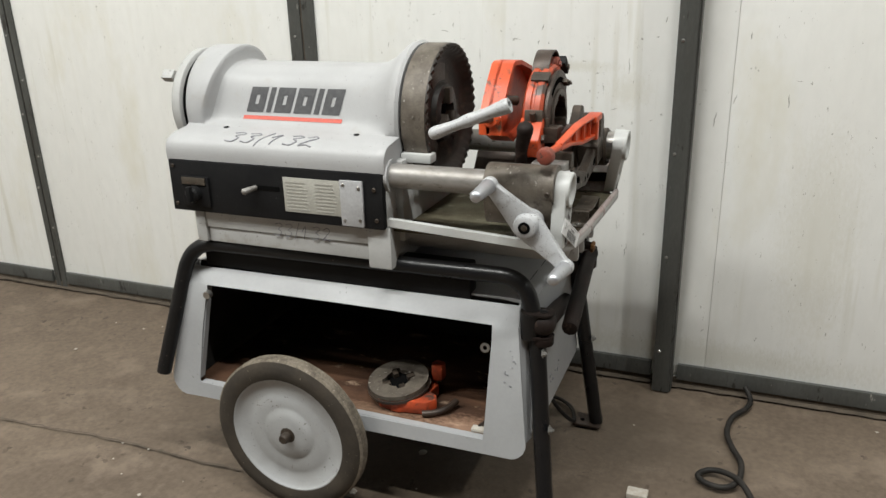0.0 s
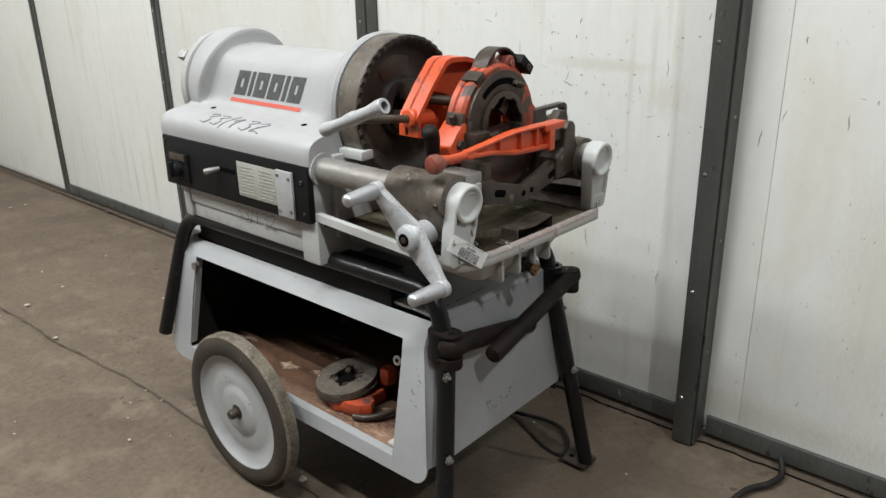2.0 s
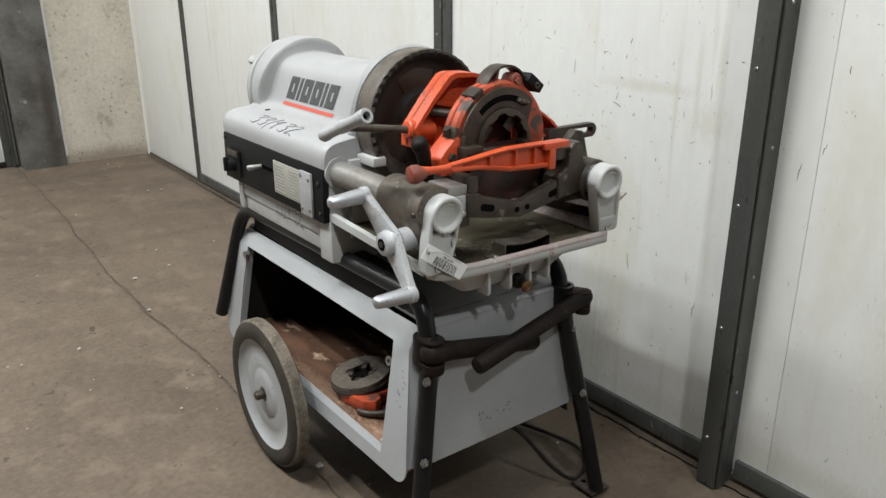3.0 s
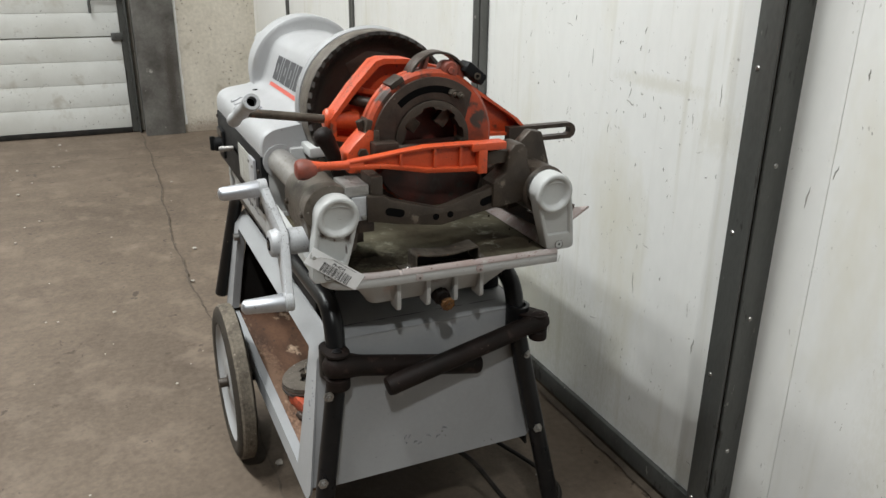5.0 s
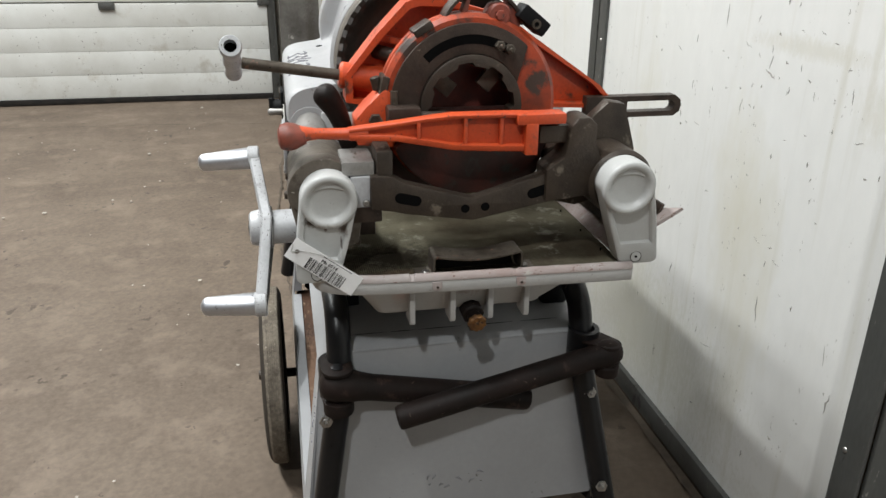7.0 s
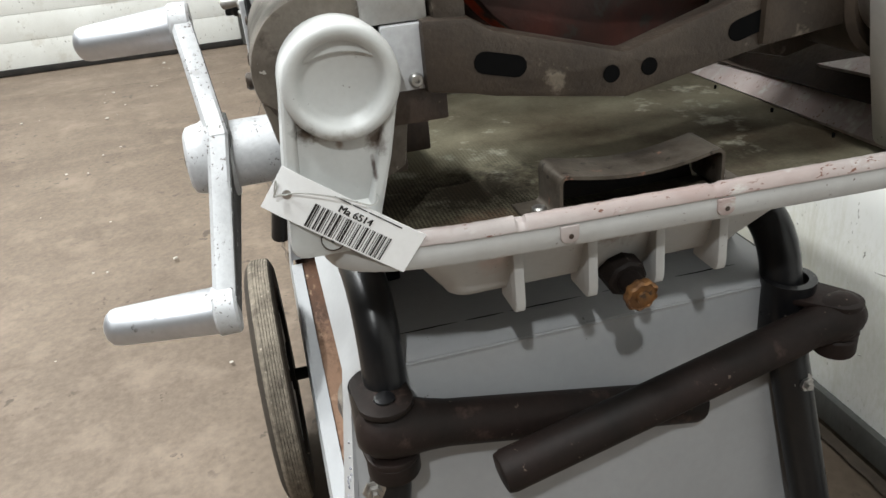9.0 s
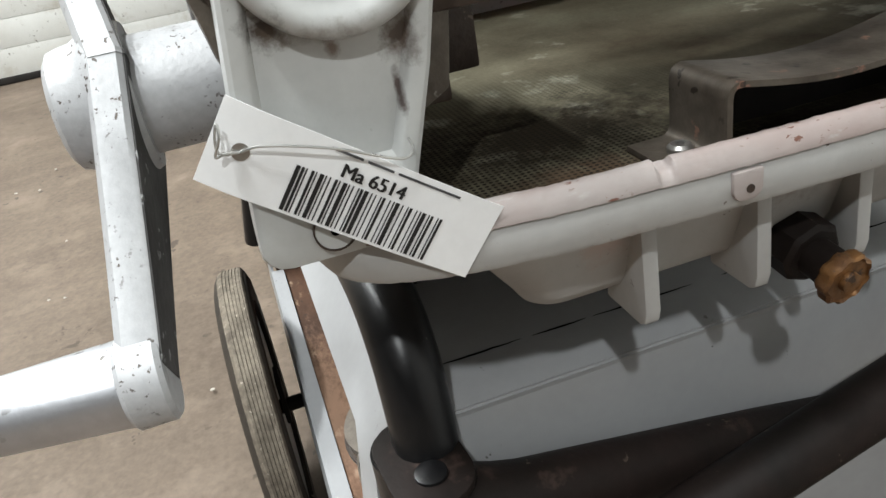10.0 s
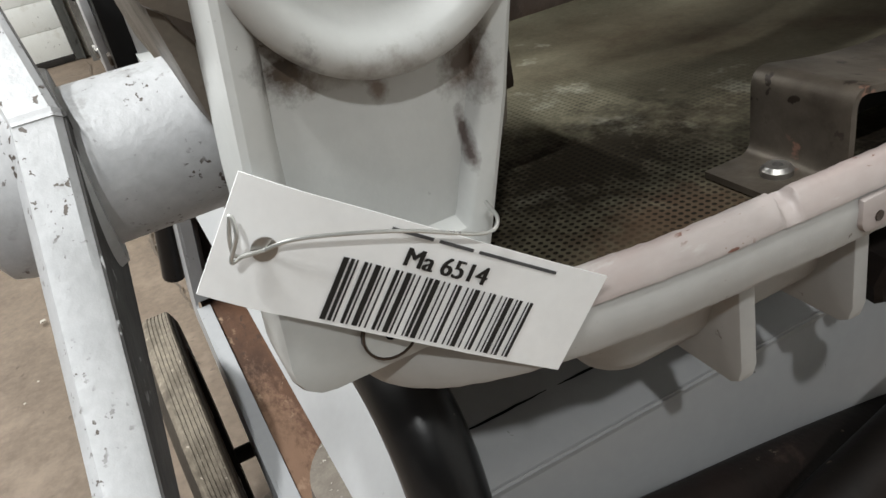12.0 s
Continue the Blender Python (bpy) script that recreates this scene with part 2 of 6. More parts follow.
M_DARKRED = material("grimy_dark_red", (0.064, 0.017, 0.012), (0.021, 0.012, 0.009), 1.0, 24, 0.5, bump=0.2, spot=(0.03, 0.024, 0.02), spot_scale=40, spot_at=0.60)
M_REDCORE = material("oily_red_core", (0.16, 0.028, 0.018), (0.06, 0.020, 0.015), 1.0, 24, 0.45, bump=0.2, spot=(0.03, 0.02, 0.016), spot_scale=40, spot_at=0.62)
M_REDKNOB = material("worn_red_knob", (0.30, 0.065, 0.04), (0.14, 0.05, 0.035), 0.9, 40, 0.5, bump=0.2, spot=(0.06, 0.035, 0.03), spot_scale=70, spot_at=0.62)
M_STAND = material("light_grey_sheet_paint", (0.315, 0.32, 0.327), (0.262, 0.263, 0.267), 0.6, 5, 0.42, bump=0.05, grain=120, grit=0.06, chips=(0.07, 0.06, 0.055), chip_scale=150, chip_at=0.665, chip_mask=0.60)
# Near-black tone standing in for shade inside the tray and the bracket.
M_INSIDE = material("inner_shade_tone", (0.022, 0.020, 0.019), (0.011, 0.010, 0.009), 0.8, 8, 0.7, bump=0.1, spec=0.2)
# Paler front strips paint the light that reaches the rusty shelf.
M_RUST = material("rusty_shelf", (0.100, 0.049, 0.027), (0.036, 0.018, 0.011), 1.0, 9, 0.8, bump=0.35, grain=140, stretch=(0.5, 1, 1), spot=(0.33, 0.235, 0.165), spot_scale=22, spot_at=0.60, spot_soft=0.1, chips=(0.035, 0.02, 0.014), chip_scale=90, chip_at=0.62, chip_mask=0.5, spec=0.25, stains_and_shading=[((0.0, 2.17, 0.222), (0.16, 0.05, 0.1), (0.36, 0.22, 0.15), 0.55), ((-0.30, 2.165, 0.222), (0.20, 0.03, 0.1), (0.24, 0.15, 0.10), 0.5)])
M_TYRE = material("dusty_rubber", (0.030, 0.025, 0.020), (0.060, 0.048, 0.036), 0.9, 9, 0.85, bump=0.4, grain=120, chips=(0.24, 0.20, 0.16), chip_scale=120, chip_at=0.675, chip_mask=0.52, spec=0.25)
M_TREAD = material("worn_dusty_tread", (0.240, 0.205, 0.162), (0.112, 0.094, 0.073), 1.0, 20, 0.9, bump=0.5, grain=160, grit=0.4, spot=(0.075, 0.062, 0.05), spot_scale=14, spot_at=0.58, spot_soft=0.1, chips=(0.40, 0.35, 0.29), chip_scale=150, chip_at=0.655, chip_mask=0.5, spec=0.2)
M_DISC = material("grey_wheel_paint", (0.335, 0.34, 0.345), (0.27, 0.27, 0.265), 0.7, 12, 0.45, bump=0.08, grit=0.06, spot=(0.17, 0.11, 0.07), spot_scale=11, spot_at=0.66, spot_soft=0.10, chips=(0.09, 0.07, 0.055), chip_scale=170, chip_at=0.64, chip_mask=0.54)
M_SCREW = material("zinc_screw", (0.45, 0.44, 0.42), (0.28, 0.26, 0.24), 0.7, 60, 0.35, metal=0.9, bump=0.1)
M_BRASS = material("tarnished_brass", (0.22, 0.105, 0.035), (0.09, 0.042, 0.02), 0.9, 90, 0.5, metal=0.5, bump=0.35, spot=(0.05, 0.03, 0.02), spot_scale=120, spot_at=0.60)
M_HOLE = material("black_recess", (0.006, 0.006, 0.006), None, 0.2, 10, 0.9, bump=0, spec=0.0)
M_PLATE = material("yellowed_data_plate", (0.41, 0.40, 0.36), (0.35, 0.34, 0.305), 0.7, 20, 0.4, bump=0.05)
M_GREYPLATE = material("grey_label_plate", (0.40, 0.40, 0.41), (0.34, 0.34, 0.34), 0.6, 25, 0.4, bump=0.05)
M_PRINT = material("grey_print", (0.345, 0.335, 0.30), None, 0.2, 30, 0.6, bump=0)
M_INK = material("dark_ink", (0.05, 0.05, 0.055), (0.10, 0.10, 0.10), 0.6, 120, 0.6, bump=0)
M_PENCIL = material("felt_pen", (0.15, 0.15, 0.17), (0.32, 0.32, 0.33), 1.0, 60, 0.6, bump=0)
M_STRIPE = material("red_stripe", (0.60, 0.09, 0.06), (0.52, 0.12, 0.09), 0.6, 40, 0.5, bump=0)
M_PAPER = material("white_tag_card", (0.80, 0.80, 0.80), (0.74, 0.74, 0.74), 0.4, 20, 0.5, bump=0.03, grit=0.06)
M_BARCODE = material("black_print", (0.01, 0.01, 0.01), None, 0.2, 30, 0.5, bump=0)
# Dark patches mix oil with painted shade under the bracket and beside the cap.
M_SCREEN = material("perforated_oily_sheet", (0.125, 0.115, 0.080), (0.050, 0.038, 0.024), 1.0, 9, 0.75, spec=0.06, bump=0.08, grain=420, spot=(0.23, 0.22, 0.175), spot_scale=26, spot_at=0.58, spot_soft=0.12, dots=390.0, dots_at=(0.150, 2.255, 0.632), stains_and_shading=[((0.156, 2.36, 0.632), (0.022, 0.055, 0.05), (0.012, 0.009, 0.007), 0.97), ((0.100, 2.272, 0.632), (0.048, 0.075, 0.05), (0.014, 0.010, 0.006), 0.93), ((0.150, 2.262, 0.632), (0.022, 0.05, 0.05), (0.060, 0.038, 0.024), 0.85), ((0.15, 2.42, 0.632), (0.05, 0.08, 0.05), (0.04, 0.029, 0.02), 0.7)])
M_STEELPLATE = material("oily_bent_steel", (0.105, 0.088, 0.070), (0.040, 0.030, 0.022), 0.9, 34, 0.5, metal=0.35, spec=0.3, bump=0.15, spot=(0.20, 0.11, 0.08), spot_scale=45, spot_at=0.62, chips=(0.02, 0.014, 0.01), chip_scale=150, chip_at=0.62, chip_mask=0.5)
M_DOOR = material("white_door_section", (0.64, 0.645, 0.62), (0.52, 0.515, 0.48), 0.8, 3, 0.5, bump=0.08, grit=0.08, spot=(0.45, 0.43, 0.385), spot_scale=8, spot_at=0.58, spot_soft=0.15, chips=(0.16, 0.15, 0.13), chip_scale=60, chip_at=0.64, chip_mask=0.52)
M_CABLE = material("black_cable", (0.015, 0.014, 0.013), (0.035, 0.03, 0.026), 0.8, 30, 0.55, bump=0.1, spec=0.2)
M_CHIP = material("pale_chip", (0.45, 0.42, 0.37), (0.35, 0.31, 0.26), 0.8, 50, 0.9, bump=0.1)
M_ARMSIDE = material("dark_crank_side", (0.045, 0.042, 0.039), (0.018, 0.016, 0.014), 0.9, 40, 0.55, bump=0.2, spec=0.3, chips=(0.30, 0.30, 0.30), chip_scale=200, chip_at=0.63, chip_mask=0.52)
M_SCUFF = material("dark_scuff", (0.24, 0.225, 0.20), (0.42, 0.40, 0.36), 0.8, 90, 0.7, bump=0)
M_WIRE = material("tin_wire", (0.62, 0.62, 0.60), None, 0.3, 40, 0.3, metal=0.8, bump=0)

# ---- mesh tools ----
V = Vector


def join(bm, tmp):
    me = bpy.data.meshes.new("tmp")
    tmp.to_mesh(me)
    tmp.free()
    bm.from_mesh(me)
    bpy.data.meshes.remove(me)
    return bm


def soften(tmp, off, seg=2, angle=30):
    if off > 0:
        edges = [e for e in tmp.edges if len(e.link_faces) == 2 and e.calc_face_angle(0) > radians(angle)]
        bmesh.ops.bevel(tmp, geom=edges, offset=off, segments=seg, profile=0.6, affect="EDGES", clamp_overlap=True)
    return tmp


def box(bm, x0, x1, y0, y1, z0, z1, bev=0.0, m=None):
    t = bmesh.new()
    bmesh.ops.create_cube(t, size=1)
    bmesh.ops.transform(t, matrix=Matrix.LocRotScale(((x0 + x1) / 2, (y0 + y1) / 2, (z0 + z1) / 2), None, (x1 - x0, y1 - y0, z1 - z0)), verts=t.verts)
    soften(t, bev)
    if m is not None:
        t.transform(m)
    return join(bm, t)


def prism(bm, poly, axis, a, b, bev=0.0, m=None):
    """A polygon drawn on two world axes, pushed along the third from a to b."""
    def place(p, c):
        return {"x": (c, p[0], p[1]), "y": (p[0], c, p[1]), "z": (p[0], p[1], c)}[axis]
    t = bmesh.new()
    lo, hi = [t.verts.new(place(p, a)) for p in poly], [t.verts.new(place(p, b)) for p in poly]
    t.faces.new(lo), t.faces.new(hi)
    for i in range(len(poly)):
        j = (i + 1) % len(poly)
        t.faces.new((lo[i], lo[j], hi[j], hi[i]))
    bmesh.ops.recalc_face_normals(t, faces=t.faces)
    soften(t, bev)
    if m is not None:
        t.transform(m)
    return join(bm, t)


def turned(bm, profile, origin, axis, n=32, scallop=None):
    """A lathe form: profile of (radius, height) along axis from origin."""
    q = V(axis).normalized().to_track_quat("Z", "Y").to_matrix()
    t = bmesh.new()
    rings = []
    for k, (r, h) in enumerate(profile):
        ring = []
        for i in range(n):
            a = 2 * math.pi * i / n
            rr, hh = (scallop(k, i, r, h) if scallop else (r, h))
            ring.append(t.verts.new(V(origin) + q @ V((rr * math.cos(a), rr * math.sin(a), hh))))
        rings.append(ring)
    for a, b in zip(rings, rings[1:]):
        for i in range(n):
            j = (i + 1) % n
            t.faces.new((a[i], a[j], b[j], b[i]))
    for ring, (r, h) in ((rings[0], profile[0]), (rings[-1], profile[-1])):
        if r > 1e-5 and not (abs(profile[0][0] - profile[-1][0]) < 1e-9 and abs(profile[0][1] - profile[-1][1]) < 1e-9):
            t.faces.new(ring)
    bmesh.ops.remove_doubles(t, verts=t.verts, dist=1e-6)
    bmesh.ops.recalc_face_normals(t, faces=t.faces)
    return join(bm, t)


def cyl(bm, p0, p1, r0, r1=None, n=24, bev=0.0):
    p0, p1 = V(p0), V(p1)
    r1 = r0 if r1 is None else r1
    ln = (p1 - p0).length
    bev = min(bev, ln * 0.4)
    prof = [(0, 0), (r0 - bev, 0), (r0, bev), (r1, ln - bev), (r1 - bev, ln), (0, ln)] if bev else [(0, 0), (r0, 0), (r1, ln), (0, ln)]
    return turned(bm, prof, p0, p1 - p0, n)


def rounded(bm, p0, p1, r0, r1=None, n=20):
    """A rod with round ends."""
    p0, p1 = V(p0), V(p1)
    r1 = r0 if r1 is None else r1
    ln = (p1 - p0).length
    prof = [(0, 0)]
    for k in range(1, 5):
        a = k * math.pi / 8
        prof.append((r0 * math.sin(a), r0 * 0.7 * (1 - math.cos(a))))
    for k in range(4, 0, -1):
        a = k * math.pi / 8
        prof.append((r1 * math.sin(a), ln - r1 * 0.7 * (1 - math.cos(a))))
    return turned(bm, prof + [(0, ln)], p0, p1 - p0, n)


def curve_through(pts, per=8):
    pts = [V(p) for p in pts]
    out = []
    for i in range(len(pts) - 1):
        a, b = pts[max(i - 1, 0)], pts[i]
        c, d = pts[i + 1], pts[min(i + 2, len(pts) - 1)]
        for k in range(per):
            s = k / per
            out.append(0.5 * ((2 * b) + (c - a) * s + (2 * a - 5 * b + 4 * c - d) * s * s + (3 * b - a - 3 * c + d) * s ** 3))
    return out + [pts[-1]]


def fillet(pts, radius, steps=6):
    """A polyline with its inner corners rounded."""
    pts = [V(p) for p in pts]
    out = [pts[0]]
    for a, b, c in zip(pts, pts[1:], pts[2:]):
        u, w = (a - b), (c - b)
        r = min(radius, u.length * 0.45, w.length * 0.45)
        s, e = b + u.normalized() * r, b + w.normalized() * r
        for k in range(steps + 1):
            x = k / steps
            out.append((1 - x) ** 2 * s + 2 * x * (1 - x) * b + x * x * e)
    return out + [pts[-1]]


def pipe(bm, pts, r, n=14, flat=1.0):
    pts = [V(p) for p in pts]
    t = bmesh.new()
    up = None
    rings = []
    for i, p in enumerate(pts):
        d = (pts[min(i + 1, len(pts) - 1)] - pts[max(i - 1, 0)]).normalized()
        if up is None:
            up = V((0, 0, 1)) if abs(d.z) < 0.9 else V((1, 0, 0))
        side = d.cross(up).normalized()
        up = side.cross(d).normalized()
        rr = r(i / (len(pts) - 1)) if callable(r) else r
        rings.append([t.verts.new(p + (side * math.cos(a) + up * math.sin(a) * flat) * rr) for a in (2 * math.pi * k / n for k in range(n))])
    for a, b in zip(rings, rings[1:]):
        for i in range(n):
            j = (i + 1) % n
            t.faces.new((a[i], a[j], b[j], b[i]))
    t.faces.new(rings[0]), t.faces.new(rings[-1])
    bmesh.ops.recalc_face_normals(t, faces=t.faces)
    return join(bm, t)


def loft(bm, sections, closed=True, caps=True):
    t = bmesh.new()
    rings = [[t.verts.new(p) for p in s] for s in sections]
    for a, b in zip(rings, rings[1:]):
        n = len(a)
        for i in range(n if closed else n - 1):
            j = (i + 1) % n
            t.faces.new((a[i], a[j], b[j], b[i]))
    if caps:
        t.faces.new(rings[0]), t.faces.new(rings[-1])
    bmesh.ops.recalc_face_normals(t, faces=t.faces)
    return join(bm, t)


def plate_with_hole(bm, outer, inner, axis, a, b):
    """A flat plate between two closed outlines of equal count, with thickness."""
    def place(p, c):
        return {"x": (c, p[0], p[1]), "y": (p[0], c, p[1]), "z": (p[0], p[1], c)}[axis]
    t = bmesh.new()
    loops = [[t.verts.new(place(p, c)) for p in o] for o, c in ((outer, a), (outer, b), (inner, b), (inner, a))]
    n = len(outer)
    for k in range(4):
        p, q = loops[k], loops[(k + 1) % 4]
        for i in range(n):
            j = (i + 1) % n
            t.faces.new((p[i], p[j], q[j], q[i]))
    bmesh.ops.recalc_face_normals(t, faces=t.faces)
    return join(bm, t)


def arc(cx, cy, r, a0, a1, n=12):
    return [(cx + r * math.cos(radians(a0 + (a1 - a0) * i / n)), cy + r * math.sin(radians(a0 + (a1 - a0) * i / n))) for i in range(n + 1)]


def finish(bm, name, mat, angle=38):
    me = bpy.data.meshes.new(name)
    bmesh.ops.remove_doubles(bm, verts=bm.verts, dist=1e-6)
    bm.to_mesh(me)
    bm.free()
    me.materials.append(mat)
    me.polygons.foreach_set("use_smooth", [True] * len(me.polygons))
    me.set_sharp_from_angle(angle=radians(angle))
    return me


def thing(name, base, label, category, group=""):
    ob = new(name)
    ob.empty_display_size = 0.05
    ob.location = base
    return tagged(ob, label, category, group)


def part(name, bm, mat, parent, label="", angle=38):
    ob = new(name, finish(bm, name, mat, angle))
    ob.parent = parent
    if parent.type == "EMPTY":
        ob.matrix_parent_inverse = Matrix.Translation(-parent.location)
    if label:
        tagged(ob, label)
    return ob


def solid(name, bm, mat, label, category="", kind="", group="", angle=38):
    return tagged(new(name, finish(bm, name, mat, angle)), label, category, group, kind)


def B():
    return bmesh.new()


def screw(parent, p, d, r=0.005, h=0.003, mat=None, name="screw"):
    bm = B()
    p, d = V(p), V(d).normalized()
    turned(bm, [(0, 0), (r, 0), (r, h * 0.6), (r * 0.75, h), (r * 0.35, h), (r * 0.3, h * 0.5), (0, h * 0.5)], p, d, 14)
    return part(name, bm, mat or M_SCREW, parent)


# ---- the hall ----
WALL_Y = 2.893
CEIL = 4.4
bm = B()
t = bmesh.new()
bmesh.ops.create_grid(t, x_segments=150, y_segments=120, size=0.5)
bmesh.ops.transform(t, matrix=Matrix.LocRotScale((2.4, -2.5, 0), None, (14.2, 11.2, 1)), verts=t.verts)
for v in t.verts:
    v.co.z = -0.006 + 0.006 * noise.noise(v.co * 0.9) + 0.002 * noise.noise(v.co * 4)
    if abs(v.co.y - 2.35) < 0.9 and -1.2 < v.co.x < 1.0:
        v.co.z = min(v.co.z, 0.0)
join(bm, t)
solid("floor", bm, M_CONCRETE, "worn stained brown concrete floor with joints, dust and shade painted under the stand", "floor", "structure", angle=80)


def floor_joint(pts, w):
    bm = B()
    c = curve_through(pts, 60)
    t = bmesh.new()
    rows = []
    for i, p in enumerate(c):
        d = (c[min(i + 1, len(c) - 1)] - c[max(i - 1, 0)]).normalized()
        s = V((-d.y, d.x, 0))
        ww = w * (0.35 + 1.5 * abs(noise.noise(p * 23)))
        p = p + s * (0.012 * noise.noise(p * 5) + 0.006 * noise.noise(p * 31))
        rows.append([t.verts.new(p + s * ww), t.verts.new(p - s * ww)])
    for a, b in zip(rows, rows[1:]):
        t.faces.new((a[0], a[1], b[1], b[0]))
    bmesh.ops.recalc_face_normals(t, faces=t.faces)
    join(bm, t)
    for v in bm.verts:
        v.co.z = 0.0035
    return solid("floor_joint", bm, M_JOINT, "dark dirty joint in the concrete floor", "floor joint", "structure")


M_JOINT = material("dirty_joint", (0.072, 0.055, 0.040), (0.115, 0.09, 0.066), 1.0, 30, 0.9, bump=0.2)
floor_joint([(-4.05, 2.13, 0), (-2.9, 2.13, 0), (-1.7, 2.10, 0), (-0.95, 2.14, 0), (0.3, 2.15, 0), (2.0, 2.16, 0)], 0.0035)
bm = B()
n = 400
front_edge = [V((-3.95 + 8.7 * k / n, 2.872 - 0.012 * abs(noise.noise(V((k * 0.35, 0, 0)))) - 0.010 * abs(noise.noise(V((k * 1.7, 3, 0)))), 0.0025)) for k in range(n + 1)]
loft(bm, [front_edge, [V((p.x, 2.893, 0.004)) for p in front_edge]], False, False)
solid("floor_dirt", bm, M_JOINT, "dark dirt gathered along the foot of the wall", "dirt", "structure")
floor_joint([(-3.5, 0.0, 0), (-3.48, 1.15, 0), (-3.4, 2.0, 0), (-3.32, 2.45, 0)], 0.004)

# back wall of sandwich panels between steel profiles
bm = B()
box(bm, -4.2, 5.3, WALL_Y + 0.004, WALL_Y + 0.2, -0.02, CEIL)
wall_back = solid("wall_north", bm, M_WALL, "white sandwich panel wall with scuffs and scratches", "wall", "structure")
POSTS = [(-3.06, 0.055), (-1.945, 0.055), (-0.785, 0.085), (0.287, 0.050), (1.41, 0.047), (2.53, 0.047), (3.65, 0.047)]
edges = [-3.96] + [p for p, w in POSTS] + [4.8]
for k in range(len(edges) - 1):
    a, b = edges[k] + 0.01, edges[k + 1] - 0.01
    cut = 0.095 if k == 4 else None
    spans = [(a, a + cut - 0.0004), (a + cut + 0.0004, b)] if cut else [(a, b)]
    for x0, x1 in spans:
        bm = B()
        box(bm, x0, x1, WALL_Y, WALL_Y + 0.003, 0.03, CEIL, 0.001)
        part("panel", bm, M_WALL, wall_back)
for k, (x, w) in enumerate(POSTS):
    g = 0.007
    deep = k >= 3
    front = WALL_Y - (0.060 if deep else 0.007)
    bm = B()
    if deep:
        box(bm, x - w / 2, x + w / 2 - 0.0045, front, front + 0.006, 0.0, CEIL, 0.0015)
        box(bm, x - w / 2, x - w / 2 + 0.006, front + 0.006, WALL_Y, 0.0, CEIL)
        box(bm, x + w / 2 - 0.006, x + w / 2, front + 0.009, WALL_Y, 0.0, CEIL, 0.0015)
    else:
        for s0, s1 in ((x - w / 2, x - g / 2), (x + g / 2, x + w / 2)):
            box(bm, s0, s1, front, WALL_Y, 0.0, CEIL, 0.0015)
    post = solid("trim", bm, M_STEEL, "dark grey steel joint profile riveted to the panel wall", "trim", "structure")
    bm = B()
    if deep:
        box(bm, x - w / 2 + 0.006, x + w / 2 - 0.006, front + 0.012, WALL_Y, 0.0, CEIL)
    else:
        box(bm, x - g / 2, x + g / 2, WALL_Y - 0.002, WALL_Y, 0.0, CEIL)
    part("groove", bm, M_JOINT, post)
    for side in (-1, 1):
        for i in range(9):
            bm = B()
            z = 0.18 + 0.27 * i + 0.06 * side
            if deep and side > 0:
                turned(bm, [(0, 0), (0.0045, 0), (0.003, 0.002), (0, 0.0025)], (x + w / 2, front + 0.033, z), (1, 0, 0), 8)
            else:
                turned(bm, [(0, 0), (0.0045, 0), (0.003, 0.002), (0, 0.0025)], (x + (side * w * 0.3 if not deep else -0.012), front, z), (0, -1, 0), 8)
            part("rivet", bm, M_SCREW, post)
for k in range(1, len(edges) - 1):
    a, b = edges[k] + 0.035, edges[k + 1] - 0.035
    bm = B()
    box(bm, a, b, WALL_Y - 0.012, WALL_Y, 0.018, 0.064, 0.002)
    solid("baseboard", bm, M_STEEL, "grey steel base profile along the panel wall", "baseboard", "structure")
bm = B()
box(bm, -3.95, 4.8, WALL_Y - 0.006, WALL_Y, 0.0, 0.021)
solid("baseboard", bm, M_JOINT, "dirty dark gap under the wall profile", "baseboard", "structure")

for k in range(150):
    x0, z0 = random.uniform(-0.6, 1.35), random.uniform(0.25, 1.55)
    if k >= 34:
        x0, z0 = random.gauss(-0.05, 0.20), random.gauss(0.79, 0.085) if k < 110 else random.uniform(0.12, 0.7)
    if abs(x0 - 0.287) < 0.05:
        continue
    a = random.choice((1.45, 1.6, 1.7, 0.2, -0.4, -0.2, 1.3))
    ln = random.choice((0.015, 0.02, 0.03, 0.045, 0.09)) * random.uniform(0.6, 1.2)
    ln *= 0.4 if k >= 34 else 0.7
    bm = B()
    pts = [V((x0 + math.cos(a) * ln * q + 0.003 * noise.noise(V((k, q * 3, 0))), WALL_Y - 0.0001, z0 + math.sin(a) * ln * q + 0.003 * noise.noise(V((k, 5, q * 3))))) for q in (0, 0.25, 0.5, 0.75, 1)]
    fine = 1.0 if k < 20 else random.choice((0.5, 0.6, 0.8, 1.3))
    pipe(bm, pts, lambda q: (0.0002 + 0.0008 * math.sin(math.pi * q)) * fine, 5)
    part("scratch", bm, M_SCUFF, wall_back)

# end wall with the sectional door
WX = -4.02
bm = B()
box(bm, WX - 0.3, WX, 2.40, WALL_Y + 0.1, -0.02, CEIL)
solid("wall_west", bm, M_PLASTER, "stained beige plastered masonry wall", "wall", "structure")
bm = B()
box(bm, WX - 0.3, WX + 0.03, 2.16, 2.398, -0.02, CEIL, 0.008)
solid("wall_west_pier", bm, M_COLUMN, "grey chipped concrete pier beside the sectional door", "pier", "structure")
bm = B()
n = 60
edge = [V((WX + 0.004, 2.399 + 0.004 * noise.noise(V((k * 0.5, 0, 0))), 0.05 + 2.4 * k / n)) for k in range(n + 1)]
